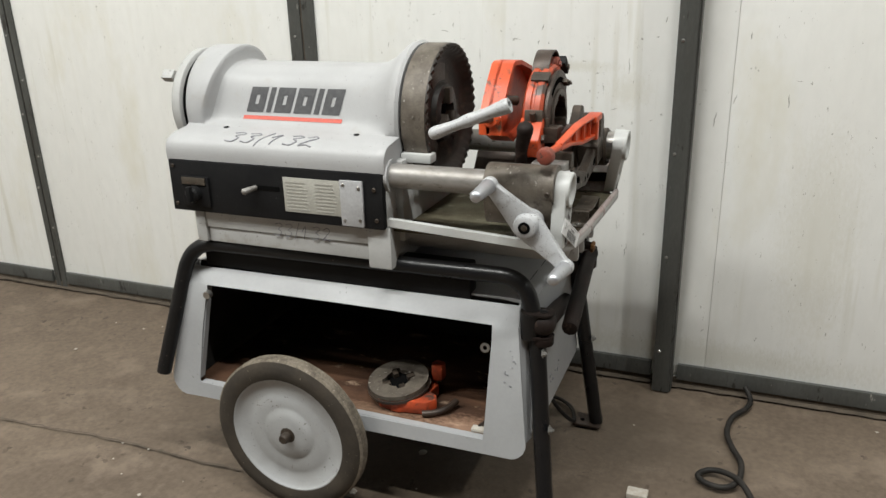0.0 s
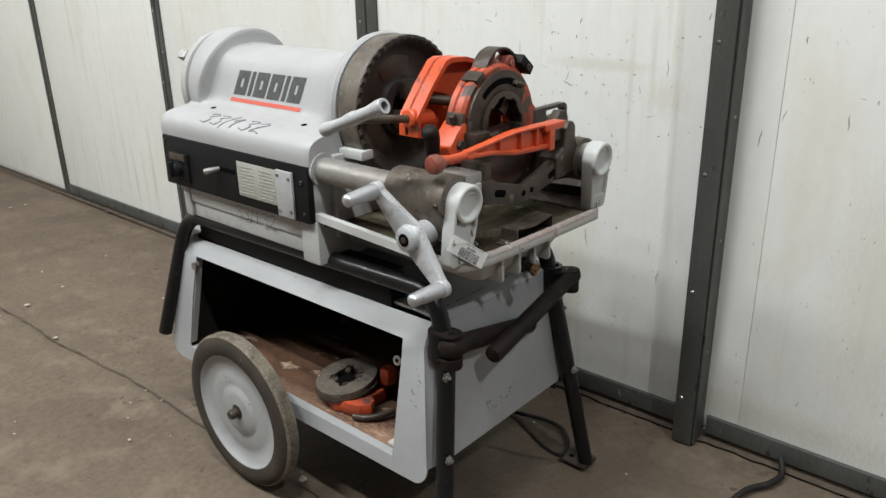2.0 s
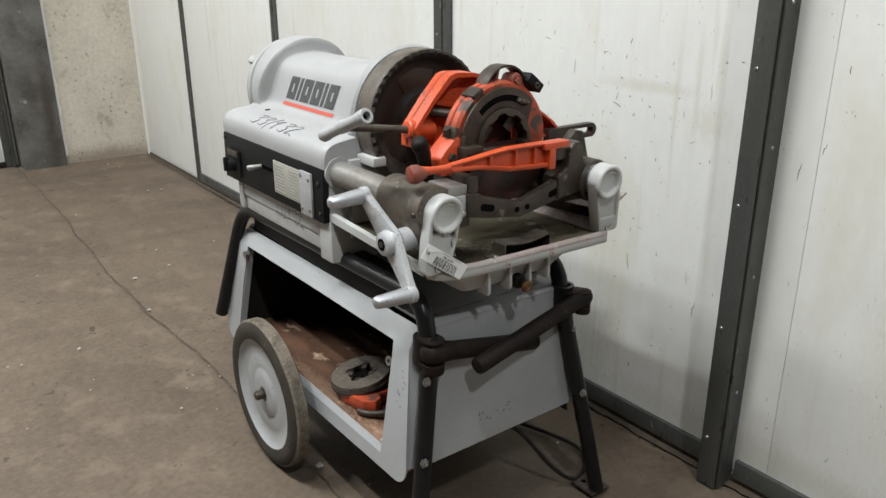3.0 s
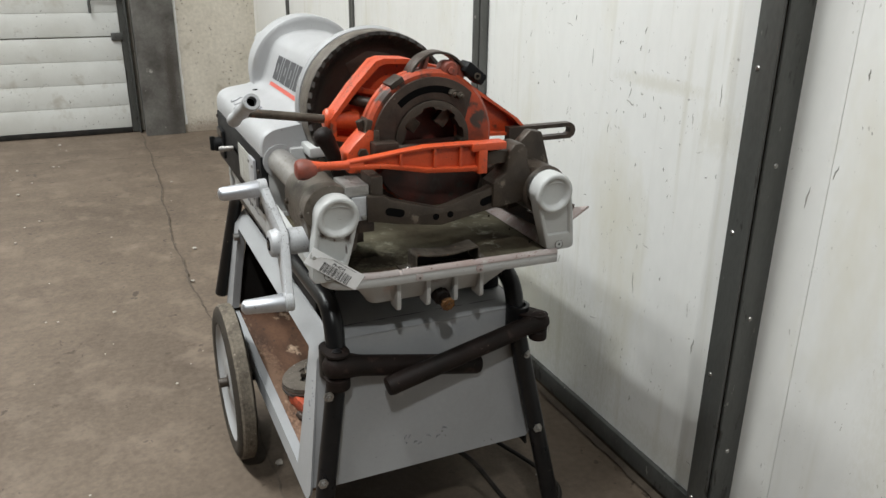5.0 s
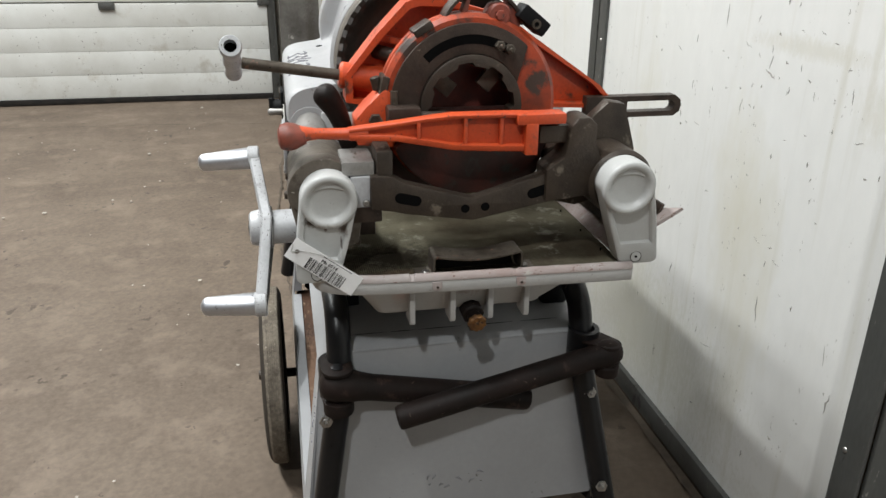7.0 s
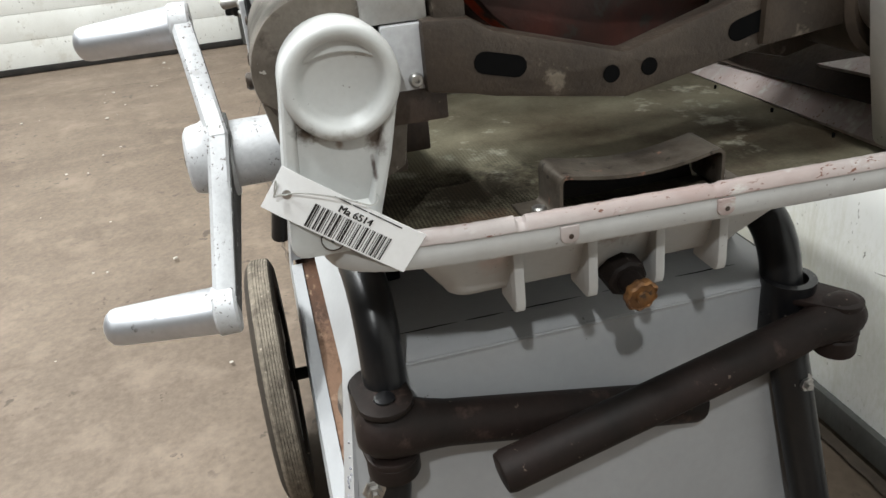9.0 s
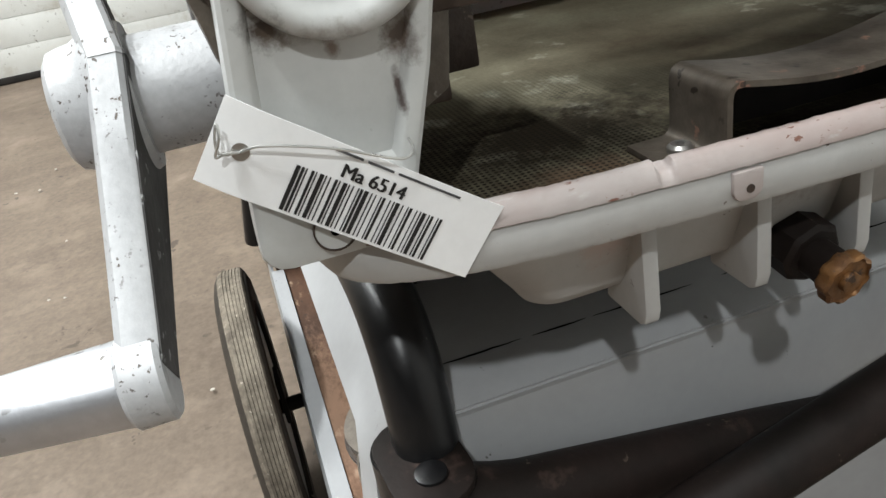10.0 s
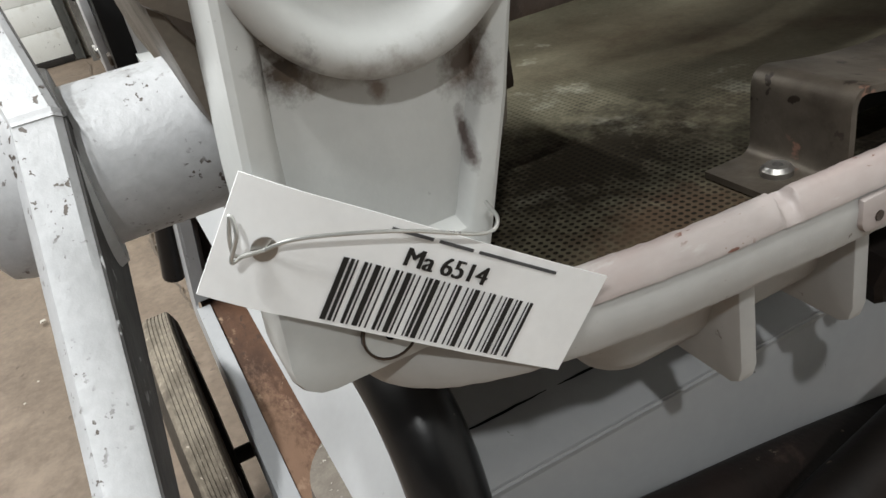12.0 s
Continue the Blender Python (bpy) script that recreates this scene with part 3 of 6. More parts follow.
loft(bm, [[p + V((0, 0.002, 0)) for p in edge], [p + V((0, 0.016 + 0.006 * noise.noise(V((k * 0.8, 4, 0))), 0)) for k, p in enumerate(edge)]], False, False)
solid("trim", bm, M_WALL, "ragged white paint edge beside the pier", "trim", "structure")
DX = -4.15
door = thing("door_1", (DX, 0.4, 0), "closed white ribbed sectional overhead door", "door")
tagged(door, kind="structure")
z = 0.03
k = 0
while z < 3.6:
    bm = B()
    zz = z
    for r in range(4):
        box(bm, DX - 0.04, DX, -2.4, 2.085, zz, zz + 0.1403, 0.0025)
        zz += 0.1415
    part("section", bm, M_DOOR, door)
    z += 0.5725
    k += 1
bm = B()
box(bm, DX - 0.03, DX + 0.006, -2.4, 2.085, -0.004, 0.028, 0.004)
part("bottom_seal", bm, M_CABLE, door, "black rubber bottom seal")
bm = B()
box(bm, DX, DX + 0.02, 1.10, 1.19, 0.555, 0.60, 0.004)
box(bm, DX + 0.02, DX + 0.024, 1.115, 1.175, 0.566, 0.588, 0.002)
part("door_handle", bm, M_STEEL, door, "dark recessed handle")
for zh in (0.602, 1.1745):
    bm = B()
    box(bm, DX, DX + 0.02, 2.03, 2.10, zh - 0.025, zh + 0.02, 0.003)
    part("hinge", bm, M_STEEL, door)
bm = B()
pipe(bm, fillet([(DX + 0.03, 1.931, 0.742), (DX + 0.03, 1.931, 0.826), (DX + 0.03, 2.132, 0.822), (DX + 0.03, 2.127, 0.733)], 0.025, 5), 0.0085, 10)
part("lock_rod", bm, M_STEEL, door, "dark bent locking rod")
bm = B()
box(bm, DX - 0.02, DX + 0.012, 2.088, 2.13, 0, 3.6, 0.002)
box(bm, DX + 0.012, DX + 0.05, 2.125, 2.135, 0, 3.6, 0.002)
part("track", bm, M_STEEL, door, "grey steel door track")
bm = B()
box(bm, DX - 0.05, DX - 0.045, -2.6, 2.16, -0.02, CEIL)
solid("wall_west_lintel", bm, M_PLASTER, "plastered wall around the door", "wall", "structure")
bm = B()
box(bm, WX - 0.3, WX, -8.0, -2.4, -0.02, CEIL)
solid("wall_west_far", bm, M_PLASTER, "stained beige plastered masonry wall", "wall", "structure")
# Unseen far walls and ceiling, added to close the hall with little bounce.
for name, dims in (("wall_south", (-4.4, 9.4, -8.0, -7.8, -0.02, CEIL)), ("wall_east", (9.2, 9.4, -8.0, 3.1, -0.02, CEIL)), ("wall_north_far", (5.3, 9.2, WALL_Y, WALL_Y + 0.2, -0.02, CEIL))):
    bm = B()
    box(bm, *dims)
    solid(name, bm, M_DULL, "unseen plain wall closing the hall, dark to limit bounce", "wall", "structure")
bm = B()
box(bm, -4.5, 9.4, -8.0, 3.1, CEIL, CEIL + 0.1)
solid("ceiling", bm, M_DULL, "unseen plain ceiling closing the hall, dark to limit bounce", "ceiling", "structure")

# ---- the wheeled stand ----
stand = thing("wheeled_stand", (-0.3, 2.36, 0), "grey sheet steel tray stand with black tube legs and wheels", "machine stand")


def side_frame(y_top, y_bot, y_low):
    s = 1 if y_top < 2.3 else 0
    pts = [(-0.762, y_low, 0.243), (-0.676, y_top, 0.553), (0.078, y_top + 0.014 * s, 0.555), (0.104, y_top + 0.012 * s, 0.455), (0.152, y_bot, 0.006)]
    a = fillet(pts[:3] + pts[3:4], 0.07, 8)
    bm = B()
    pipe(bm, a[:-1] + [V(pts[3]), V(pts[4])], 0.0165, 16)
    return bm


part("front_frame_tube", side_frame(2.182, 2.118, 2.128), M_TUBE, stand, "glossy black bent steel tube")
part("rear_frame_tube", side_frame(2.529, 2.618, 2.60), M_TUBE, stand, "glossy black bent steel tube")
for y in (2.118, 2.618):
    s = 1 if y > 2.3 else -1
    bm = B()
    box(bm, 0.10, 0.165, y - 0.028, y + 0.028, 0.002, 0.008, 0.001)
    part("foot_plate", bm, M_RUSTIRON, stand, "brown steel foot plate")
    bm = B()
    turned(bm, [(0, 0), (0.006, 0), (0.006, 0.0006), (0, 0.0006)], (0.118, y - 0.005 * s, 0.0082), (0, 0, 1), 12)
    part("foot_hole", bm, M_HOLE, stand)


def front_sheet(flip):
    """One sloping side of the tray: a sheet with a large opening and rounded lower corners."""
    outer = [(-0.684, 0.492), (-0.30, 0.494), (0.070, 0.496)] + [(0.0748, 0.462), (0.098, 0.24)] + arc(0.066, 0.228, 0.034, 0, -80, 5)
    outer += [(-0.30, 0.192), (-0.66, 0.192)] + arc(-0.704, 0.232, 0.042, -100, -175, 5) + [(-0.722, 0.35), (-0.694, 0.460)]
    inner = [(-0.636, 0.460), (-0.30, 0.462), (0.024, 0.462), (0.0235, 0.43), (0.0145, 0.25), (0.0138, 0.242), (0.0133, 0.236), (0.013, 0.231), (0.0128, 0.228), (0.0127, 0.226), (0.0125, 0.224)]
    inner += [(-0.30, 0.224), (-0.62, 0.226)] + [(-0.668, 0.227), (-0.6692, 0.229), (-0.6705, 0.231), (-0.6705, 0.233), (-0.670, 0.235), (-0.669, 0.238)] + [(-0.655, 0.36), (-0.638, 0.45)]
    bm = B()
    plate_with_hole(bm, outer, inner, "y", 0.0, 0.0035)
    # folded inner edges
    for a, b in (((-0.636, 0.460), (0.024, 0.462)), ((0.0125, 0.224), (-0.668, 0.227)), ((-0.670, 0.235), (-0.636, 0.460)), ((0.024, 0.462), (0.0125, 0.224))):
        d = V((b[0] - a[0], 0, b[1] - a[1]))
        n = V((-d.z, 0, d.x)).normalized() * 0.003
        loft(bm, [[V((p[0], 0.0035, p[1])), V((p[0], 0.018, p[1])), V((p[0], 0.018, p[1])) + n, V((p[0], 0.0035, p[1])) + n] for p in (a, b)])
    for v in bm.verts:
        lean = (0.505 - v.co.z) * 0.125 if v.co.z < 0.4621 else 0.0054 - (v.co.z - 0.462) * 0.78
        v.co.y = (2.173 - lean + v.co.y) if not flip else (2.545 + lean - v.co.y)
    return bm


part("front_sheet", front_sheet(False), M_STAND, stand, "scuffed grey painted sheet with wide opening")
# Rear sheet is coloured dark for the tray's inner shade.
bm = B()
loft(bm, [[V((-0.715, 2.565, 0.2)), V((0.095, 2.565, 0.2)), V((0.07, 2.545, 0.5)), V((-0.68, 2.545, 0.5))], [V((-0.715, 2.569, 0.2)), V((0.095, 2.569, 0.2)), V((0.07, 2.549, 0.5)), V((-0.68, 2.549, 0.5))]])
part("rear_sheet", bm, M_INSIDE, stand, "rear tray sheet, coloured dark for the shade inside")
bm = B()
box(bm, -0.700, 0.078, 2.146, 2.56, 0.206, 0.222, 0.002)
part("shelf", bm, M_RUST, stand, "rusty brown sheet steel shelf")
for x0, x1, s, inner in ((0.106, 0.0915, 1, 0), (-0.715, -0.680, -1, 0)):
    bm = B()
    top, bot = 0.501, 0.228 if s > 0 else 0.21
    quad = [V((x0, 2.163, bot)), V((x0, 2.575, bot)), V((x1, 2.515, top)), V((x1, 2.205, top))]
    a = quad
    outline = [a[0].lerp(a[3], 0.06), a[0].lerp(a[1], 0.04), a[1].lerp(a[0], 0.04), a[1].lerp(a[2], 0.06), a[2], a[3]]
    loft(bm, [outline, [p - V((0.0035 * s, 0, 0)) for p in outline]])
    # Dark layer behind each end sheet carries the inner shade.
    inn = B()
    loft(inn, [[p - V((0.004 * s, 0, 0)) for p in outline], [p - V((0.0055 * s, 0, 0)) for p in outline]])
    part("end_liner", inn, M_INSIDE, stand, "dark layer painting the shade inside the end sheet")
    part("end_panel", bm, M_STAND, stand, "grey painted end sheet with dark scratches" if s > 0 else "")
bm = B()
prof = [(-0.682, 0.500), (-0.66, 0.506), (0.03, 0.506), (0.080, 0.505), (0.0925, 0.500), (0.0915, 0.496), (0.03, 0.502), (-0.66, 0.502)]
prism(bm, prof, "y", 2.2035, 2.54, 0.0)
part("deck_sheet", bm, M_STAND, stand, "grey folded top sheet")
# Dark layer under the deck paints the shade at the tray's top.
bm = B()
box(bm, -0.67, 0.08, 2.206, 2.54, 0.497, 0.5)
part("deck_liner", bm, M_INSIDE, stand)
for y0, y1 in ((2.212, 2.262), (2.268, 2.30), (2.304, 2.365), (2.385, 2.44), (2.45, 2.505)):
    bm = B()
    n = 12
    pts = [V((0.0585 + 0.012 * (y0 + (y1 - y0) * i / n - 2.2) + 0.0006 * noise.noise(V((i * 0.7, y0 * 50, 0))), y0 + (y1 - y0) * i / n, 0.5066)) for i in range(n + 1)]
    loft(bm, [[p + V((0.0002 + 0.0009 * math.sin(math.pi * k / n), 0, 0)) for k, p in enumerate(pts)], [p - V((0.0002 + 0.0005 * math.sin(math.pi * k / n), 0, 0)) for k, p in enumerate(pts)]], False, False)
    part("deck_seam", bm, M_HOLE, stand)
for y in (2.190, 2.49):
    bm = B()
    box(bm, -0.655, -0.030 if y < 2.3 else 0.020, y + 0.006, y + 0.045, 0.494 if y < 2.3 else 0.5065, 0.5665, 0.006)
    part("support_bar", bm, M_BLACK, stand, "black steel support bar under the machine")
for p in ((0.108, 2.172, 0.416), (0.129, 2.150, 0.267)):
    for y in (p[1], 2.351 + (2.36 - p[1])):
        bm = B()
        turned(bm, [(0, 0), (0.0092, 0), (0.0092, 0.0016), (0.0058, 0.0016), (0.0058, 0.006), (0.003, 0.006), (0.003, 0.010), (0, 0.010)], (p[0] + 0.0135, y, p[2]), (1, 0, 0.1), 6)
        part("bolt", bm, M_SCREW, stand)
bm = B()
turned(bm, [(0.0045, 0), (0.0095, 0), (0.0095, 0.0025), (0.0045, 0.0025), (0.0045, 0)], (0.010, 2.166, 0.413), (0, -1, 0.2), 20)
part("latch_eye", bm, M_SCREW, stand)
bm = B()
cyl(bm, (-0.632, 2.154, 0.44), (-0.632, 2.166, 0.44), 0.009, None, 16)
part("latch_eye", bm, M_SCREW, stand)
# marks of wear on the sheets
for k in range(9):
    bm = B()
    y0, z0 = 2.285 + 0.10 * random.random(), 0.268 + 0.026 * random.random()
    dy, dz = random.uniform(-0.012, 0.012), random.uniform(-0.004, 0.010)
    pts = [(0.1061 - (z0 + dz * f - 0.228) * 0.0531, y0 + dy * f, z0 + dz * f + 0.002 * math.sin(5 * f)) for f in (0, 0.3, 0.6, 1)]
    pipe(bm, curve_through(pts, 4), lambda f: 0.0005 + 0.0012 * math.sin(math.pi * f), 6)
    part("scratch", bm, M_PENCIL, stand)
for k in range(10):
    bm = B()
    x0, z0 = 0.040 + 0.035 * random.random(), 0.34 + 0.08 * random.random()
    dx, dz = random.uniform(-0.004, 0.006), random.uniform(-0.003, 0.006)
    pts = [(x0 + dx * f, 2.1727 - (0.505 - z0 - dz * f) * 0.125 - 0.0003, z0 + dz * f) for f in (0, 0.5, 1)]
    pipe(bm, pts, lambda f: 0.0004 + 0.0009 * math.sin(math.pi * f), 6)
    part("scratch", bm, M_PENCIL, stand)
# angled sheets behind the legs, between the front sheet and the end sheets
for quad in ([(0.070, 2.2035, 0.507), (0.087, 2.206, 0.500), (0.089, 2.197, 0.462), (0.0747, 2.1676, 0.462)], [(0.0747, 2.1676, 0.462), (0.089, 2.197, 0.462), (0.1045, 2.166, 0.232), (0.094, 2.139, 0.226)], [(-0.684, 2.2035, 0.503), (-0.680, 2.206, 0.500), (-0.690, 2.194, 0.460), (-0.694, 2.1676, 0.460)], [(-0.694, 2.1676, 0.460), (-0.690, 2.194, 0.460), (-0.715, 2.166, 0.232), (-0.738, 2.139, 0.222)]):
    bm = B()
    q = [V(p) for p in quad]
    loft(bm, [q, [p + V((-0.003 if p.x > -0.3 else 0.003, 0.003, 0)) for p in q]])
    part("corner_sheet", bm, M_STAND, stand)

# wheels
HUB = (-0.405, 2.068, 0.1785)


def wheel(y, s):
    w = part("wheel", join_tyre(y, s), M_TYRE, stand, "dusty solid rubber tyre on a grey disc")
    part("tread", tread(y, s), M_TREAD, w, "worn brown dusty tread")
    bm = B()
    prof = [(0, 0.008), (0.030, 0.008), (0.036, 0.009), (0.052, 0.0095), (0.058, 0.0135), (0.066, 0.014), (0.088, 0.0125), (0.094, 0.0145), (0.104, 0.0145), (0.128, 0.010), (0.134, 0.004), (0.139, 0.004), (0.139, 0.034), (0.03, 0.034), (0, 0.034)]
    turned(bm, [(r * 0.983, h) for r, h in prof], (HUB[0], y, HUB[2]), (0, s, 0), 64)
    part("disc", bm, M_DISC, w, "grey pressed steel wheel disc")
    bm = B()
    turned(bm, [(0, -0.012), (0.009, -0.012), (0.011, -0.008), (0.011, 0.006), (0.018, 0.008), (0.018, 0.017), (0, 0.017)], (HUB[0], y, HUB[2]), (0, s, 0), 12)
    part("hub_nut", bm, M_IRON, w, "brown greasy axle nut")
    return w


def join_tyre(y, s):
    bm = B()
    turned(bm, [(0.1337, 0.003), (0.147, -0.001), (0.158, 0.000), (0.167, 0.003), (0.1725, 0.007), (0.1735, 0.011), (0.1735, 0.034), (0.170, 0.0385), (0.163, 0.041), (0.1337, 0.040), (0.1337, 0.003)], (HUB[0], y, HUB[2]), (0, s, 0), 72)
    return bm


def tread(y, s):
    bm = B()
    prof = [(0.1715, 0.0068), (0.1735, 0.0078), (0.1755, 0.0100)]
    for g in range(6):
        h = 0.0115 + g * 0.0038
        prof += [(0.1770, h), (0.1770, h + 0.0027), (0.1759, h + 0.0029), (0.1759, h + 0.0036)]
    prof += [(0.1762, 0.0348), (0.1740, 0.0366), (0.1715, 0.0372), (0.1715, 0.0068)]
    turned(bm, prof, (HUB[0], y, HUB[2]), (0, s, 0), 90, lambda k, i, rr, h: (rr + 0.0008 * noise.noise(V((i * 0.9, k * 0.3, s))), h))
    return bm


wheel(2.072, 1)
wheel(2.655, -1)
bm = B()
cyl(bm, (HUB[0], 2.085, HUB[2]), (HUB[0], 2.63, HUB[2]), 0.009)
part("axle", bm, M_INSIDE, stand)
for y in (2.112, 2.60):
    bm = B()
    box(bm, HUB[0] - 0.02, HUB[0] + 0.02, y - 0.003, y + 0.003, 0.165, 0.225, 0.002)
    part("axle_bracket", bm, M_INSIDE, stand)

# folded lifting arms


def two_circles(a, ra, b, rb, n=20):
    """The outline round two circles, for strap plates."""
    pts = [V((c[0] + rr * math.cos(2 * math.pi * k / n), c[1] + rr * math.sin(2 * math.pi * k / n))) for c, rr in ((a, ra), (b, rb)) for k in range(n)]
    start = min(pts, key=lambda p: (p.x, p.y))
    out = [start]
    while True:
        q = out[-1]
        best = None
        for p in pts:
            if (p - q).length < 1e-9:
                continue
            if best is None or (best - q).cross(p - q) < -1e-12 or (abs((best - q).cross(p - q)) <= 1e-12 and (p - q).length > (best - q).length):
                best = p
        if (best - start).length < 1e-9 or len(out) > 4 * n:
            return [(p.x, p.y) for p in out]
        out.append(best)


for leg, pv, end, k in (((0.094, 2.188), V((0.118, 2.190, 0.468)), V((0.100, 2.455, 0.404)), 1.0), ((0.097, 2.531), V((0.130, 2.556, 0.483)), V((0.152, 2.262, 0.430)), 0.82)):
    bm = B()
    d = (end - pv).normalized()
    L = (end - pv).length
    ra = 0.0176 if k == 1.0 else 0.0164
    turned(bm, [(0, -0.024 * k), (0.010 * k, -0.0225 * k), (0.017 * k, -0.018 * k), (0.0215 * k, -0.010 * k), (0.023 * k, 0.0), (0.0222 * k, 0.012), (0.019 * k, 0.030), (ra, 0.045), (ra, L - 0.006), (ra - 0.0015, L - 0.001), (ra - 0.006, L), (0, L)], pv, d, 32)
    arm = part("lifting_arm", bm, M_HANDLE, stand, "greasy dark folded lifting tube")
    up = 0.0205 if k == 1.0 else 0.010
    for z0 in (pv.z + up, pv.z - up - 0.005):
        bm = B()
        prism(bm, two_circles(leg, 0.0205, (pv.x, pv.y), 0.0205 * k), "z", z0, z0 + 0.005, 0.0014)
        part("clamp_plate", bm, M_HANDLE, arm, "black steel clamp plate")
    bm = B()
    turned(bm, [(0.015, 0), (0.0215, 0), (0.0215, 0.052), (0.015, 0.052), (0.015, 0)], (leg[0], leg[1], pv.z - 0.028), (0.02, 0, 1), 28)
    part("clamp_collar", bm, M_TUBE, arm)
    bm = B()
    turned(bm, [(0, -0.034), (0.008, -0.034), (0.008, up + 0.0055), (0.0078, up + 0.0065), (0.005, up + 0.0075), (0, up + 0.0075)], pv, (0, 0, 1), 18)
    part("pivot_bolt", bm, M_TUBE, arm)
    bm = B()
    turned(bm, [(0, 0), (0.019 * k, 0), (0.020 * k, 0.002), (0.020 * k, 0.014), (0.018 * k, 0.016), (0, 0.016)], pv + V((0, 0, -0.040 * k)), (0, 0, 1), 28)
    part("lower_knuckle", bm, M_HANDLE, arm)

# ---- the threading machine ----
AY, AZ = 2.358, 0.828          # spindle axis
RF, RR, RZ = 2.183, 2.533, 0.736  # the two rails
machine = thing("pipe_threading_machine", (-0.3, 2.36, 0.555), "grey pipe threading machine with orange tooling, used and oily", "threading machine")

bm = B()
box(bm, -0.634, -0.180, 2.160, 2.545, 0.600, 0.752, 0.004)
case = part("headstock_case", bm, M_CASE, machine, "grey painted cast headstock")
for d in ((-0.634, -0.608, 2.157, 2.54, 0.567, 0.64, 0.004), (-0.226, -0.176, 2.157, 2.54, 0.553, 0.64, 0.004)):
    bm = B()
    box(bm, *d)
    part("corner_foot", bm, M_CASE, case)
bm = B()
box(bm, -0.6075, -0.2265, 2.164, 2.54, 0.567, 0.5995, 0.003)
part("skirt", bm, M_CASE, case)


def resample(pts, n):
    d = [0.0]
    for a, b in zip(pts, pts[1:]):
        d.append(d[-1] + (V(b) - V(a)).length)
    out = []
    for i in range(n):
        s = d[-1] * i / (n - 1)
        k = max(j for j in range(len(d)) if d[j] <= s + 1e-9)
        k = min(k, len(pts) - 2)
        f = (s - d[k]) / max(d[k + 1] - d[k], 1e-9)
        out.append(V(pts[k]).lerp(V(pts[k + 1]), f))
    return out


NS, NA = 12, 49
FRONT = resample([tuple(p) for p in curve_through([(2.150, 0.746, 0), (2.1495, 0.765, 0), (2.155, 0.783, 0), (2.172, 0.794, 0), (2.200, 0.799, 0), (2.222, 0.802, 0)], 8)], NS)
DOME = curve_through([(2.232, 0.804, 0), (2.247, 0.812, 0), (2.256, 0.830, 0), (2.272, 0.880, 0), (2.288, 0.905, 0), (2.318, 0.919, 0), (AY, 0.923, 0)], 8)
DOME = resample(DOME + [V((2 * AY - p.x, p.y, 0)) for p in reversed(DOME[:-1])], NA)


def circle_arch(r, foot=0.806):
    a0 = math.degrees(math.asin((foot - AZ) / r))
    pts = arc(AY, AZ, r, 180 - a0, a0, 64)
    return resample([V((y, z, 0)) for y, z in pts], NA)


def cover_section(x, arch, drop=0.0):
    f = [V((x, p.x + drop, p.y - drop * 0.6)) for p in FRONT]
    a = [V((x, p.x, p.y)) for p in arch]
    b = [V((x, 2 * AY - p.x - drop + 0.02, p.y - drop * 0.6)) for p in reversed(FRONT)]
    return f + a + b


def blend(a, b, s):
    return [p.lerp(q, s) for p, q in zip(a, b)]


HUMP, FLARE = circle_arch(0.130), circle_arch(0.1405)
secs = [cover_section(-0.686, blend(HUMP, circle_arch(0.12), 1.0), 0.010), cover_section(-0.681, blend(HUMP, circle_arch(0.12), 0.35), 0.003), cover_section(-0.674, HUMP), cover_section(-0.655, HUMP)]


def step_section(x, s):
    """The step from the raised band to the barrel leans towards the chuck at its top."""
    return [p + V((0.040 * min(max((p.z - 0.80) / 0.155, 0), 1), 0, 0)) for p in cover_section(x, blend(HUMP, DOME, s))]


secs += [step_section(-0.652, 0.0), step_section(-0.6475, 0.04), step_section(-0.6445, 0.14), step_section(-0.642, 0.36), step_section(-0.639, 0.70), step_section(-0.635, 0.90), step_section(-0.629, 0.98), step_section(-0.622, 1.0), cover_section(-0.50, DOME), cover_section(-0.30, DOME)]
secs += [cover_section(-0.26, blend(DOME, FLARE, 0.06)), cover_section(-0.228, blend(DOME, FLARE, 0.35)), cover_section(-0.208, blend(DOME, FLARE, 0.75)), cover_section(-0.196, blend(DOME, FLARE, 0.96)), cover_section(-0.186, FLARE), cover_section(-0.180, blend(FLARE, circle_arch(0.136), 1.0), 0.003)]
bm = B()
loft(bm, secs)
cover = part("cover", bm, M_COVER, machine, "light grey moulded plastic cover with felt-pen number", 30)


def on_cover(x, s, lift=0.0008):
    """A point on the straight run of the cover: s is metres along the profile from the foot of the dome, upward positive."""
    path = [V((p.x, p.y)) for p in FRONT] + [V((p.x, p.y)) for p in DOME]
    k0 = NS - 1
    k, rest = k0, s
    step = 1 if s >= 0 else -1
    while abs(rest) > 1e-9 and 0 < k + step < len(path) - 1:
        d = (path[k + step] - path[k]).length
        if d >= abs(rest):
            break
        rest -= step * d
        k += step
    d = path[k + step] - path[k]
    p = path[k] + d.normalized() * abs(rest)
    n = V((-d.y, d.x)) * step
    n = n.normalized()
    return V((x, p.x + n.x * lift, p.y + n.y * lift))


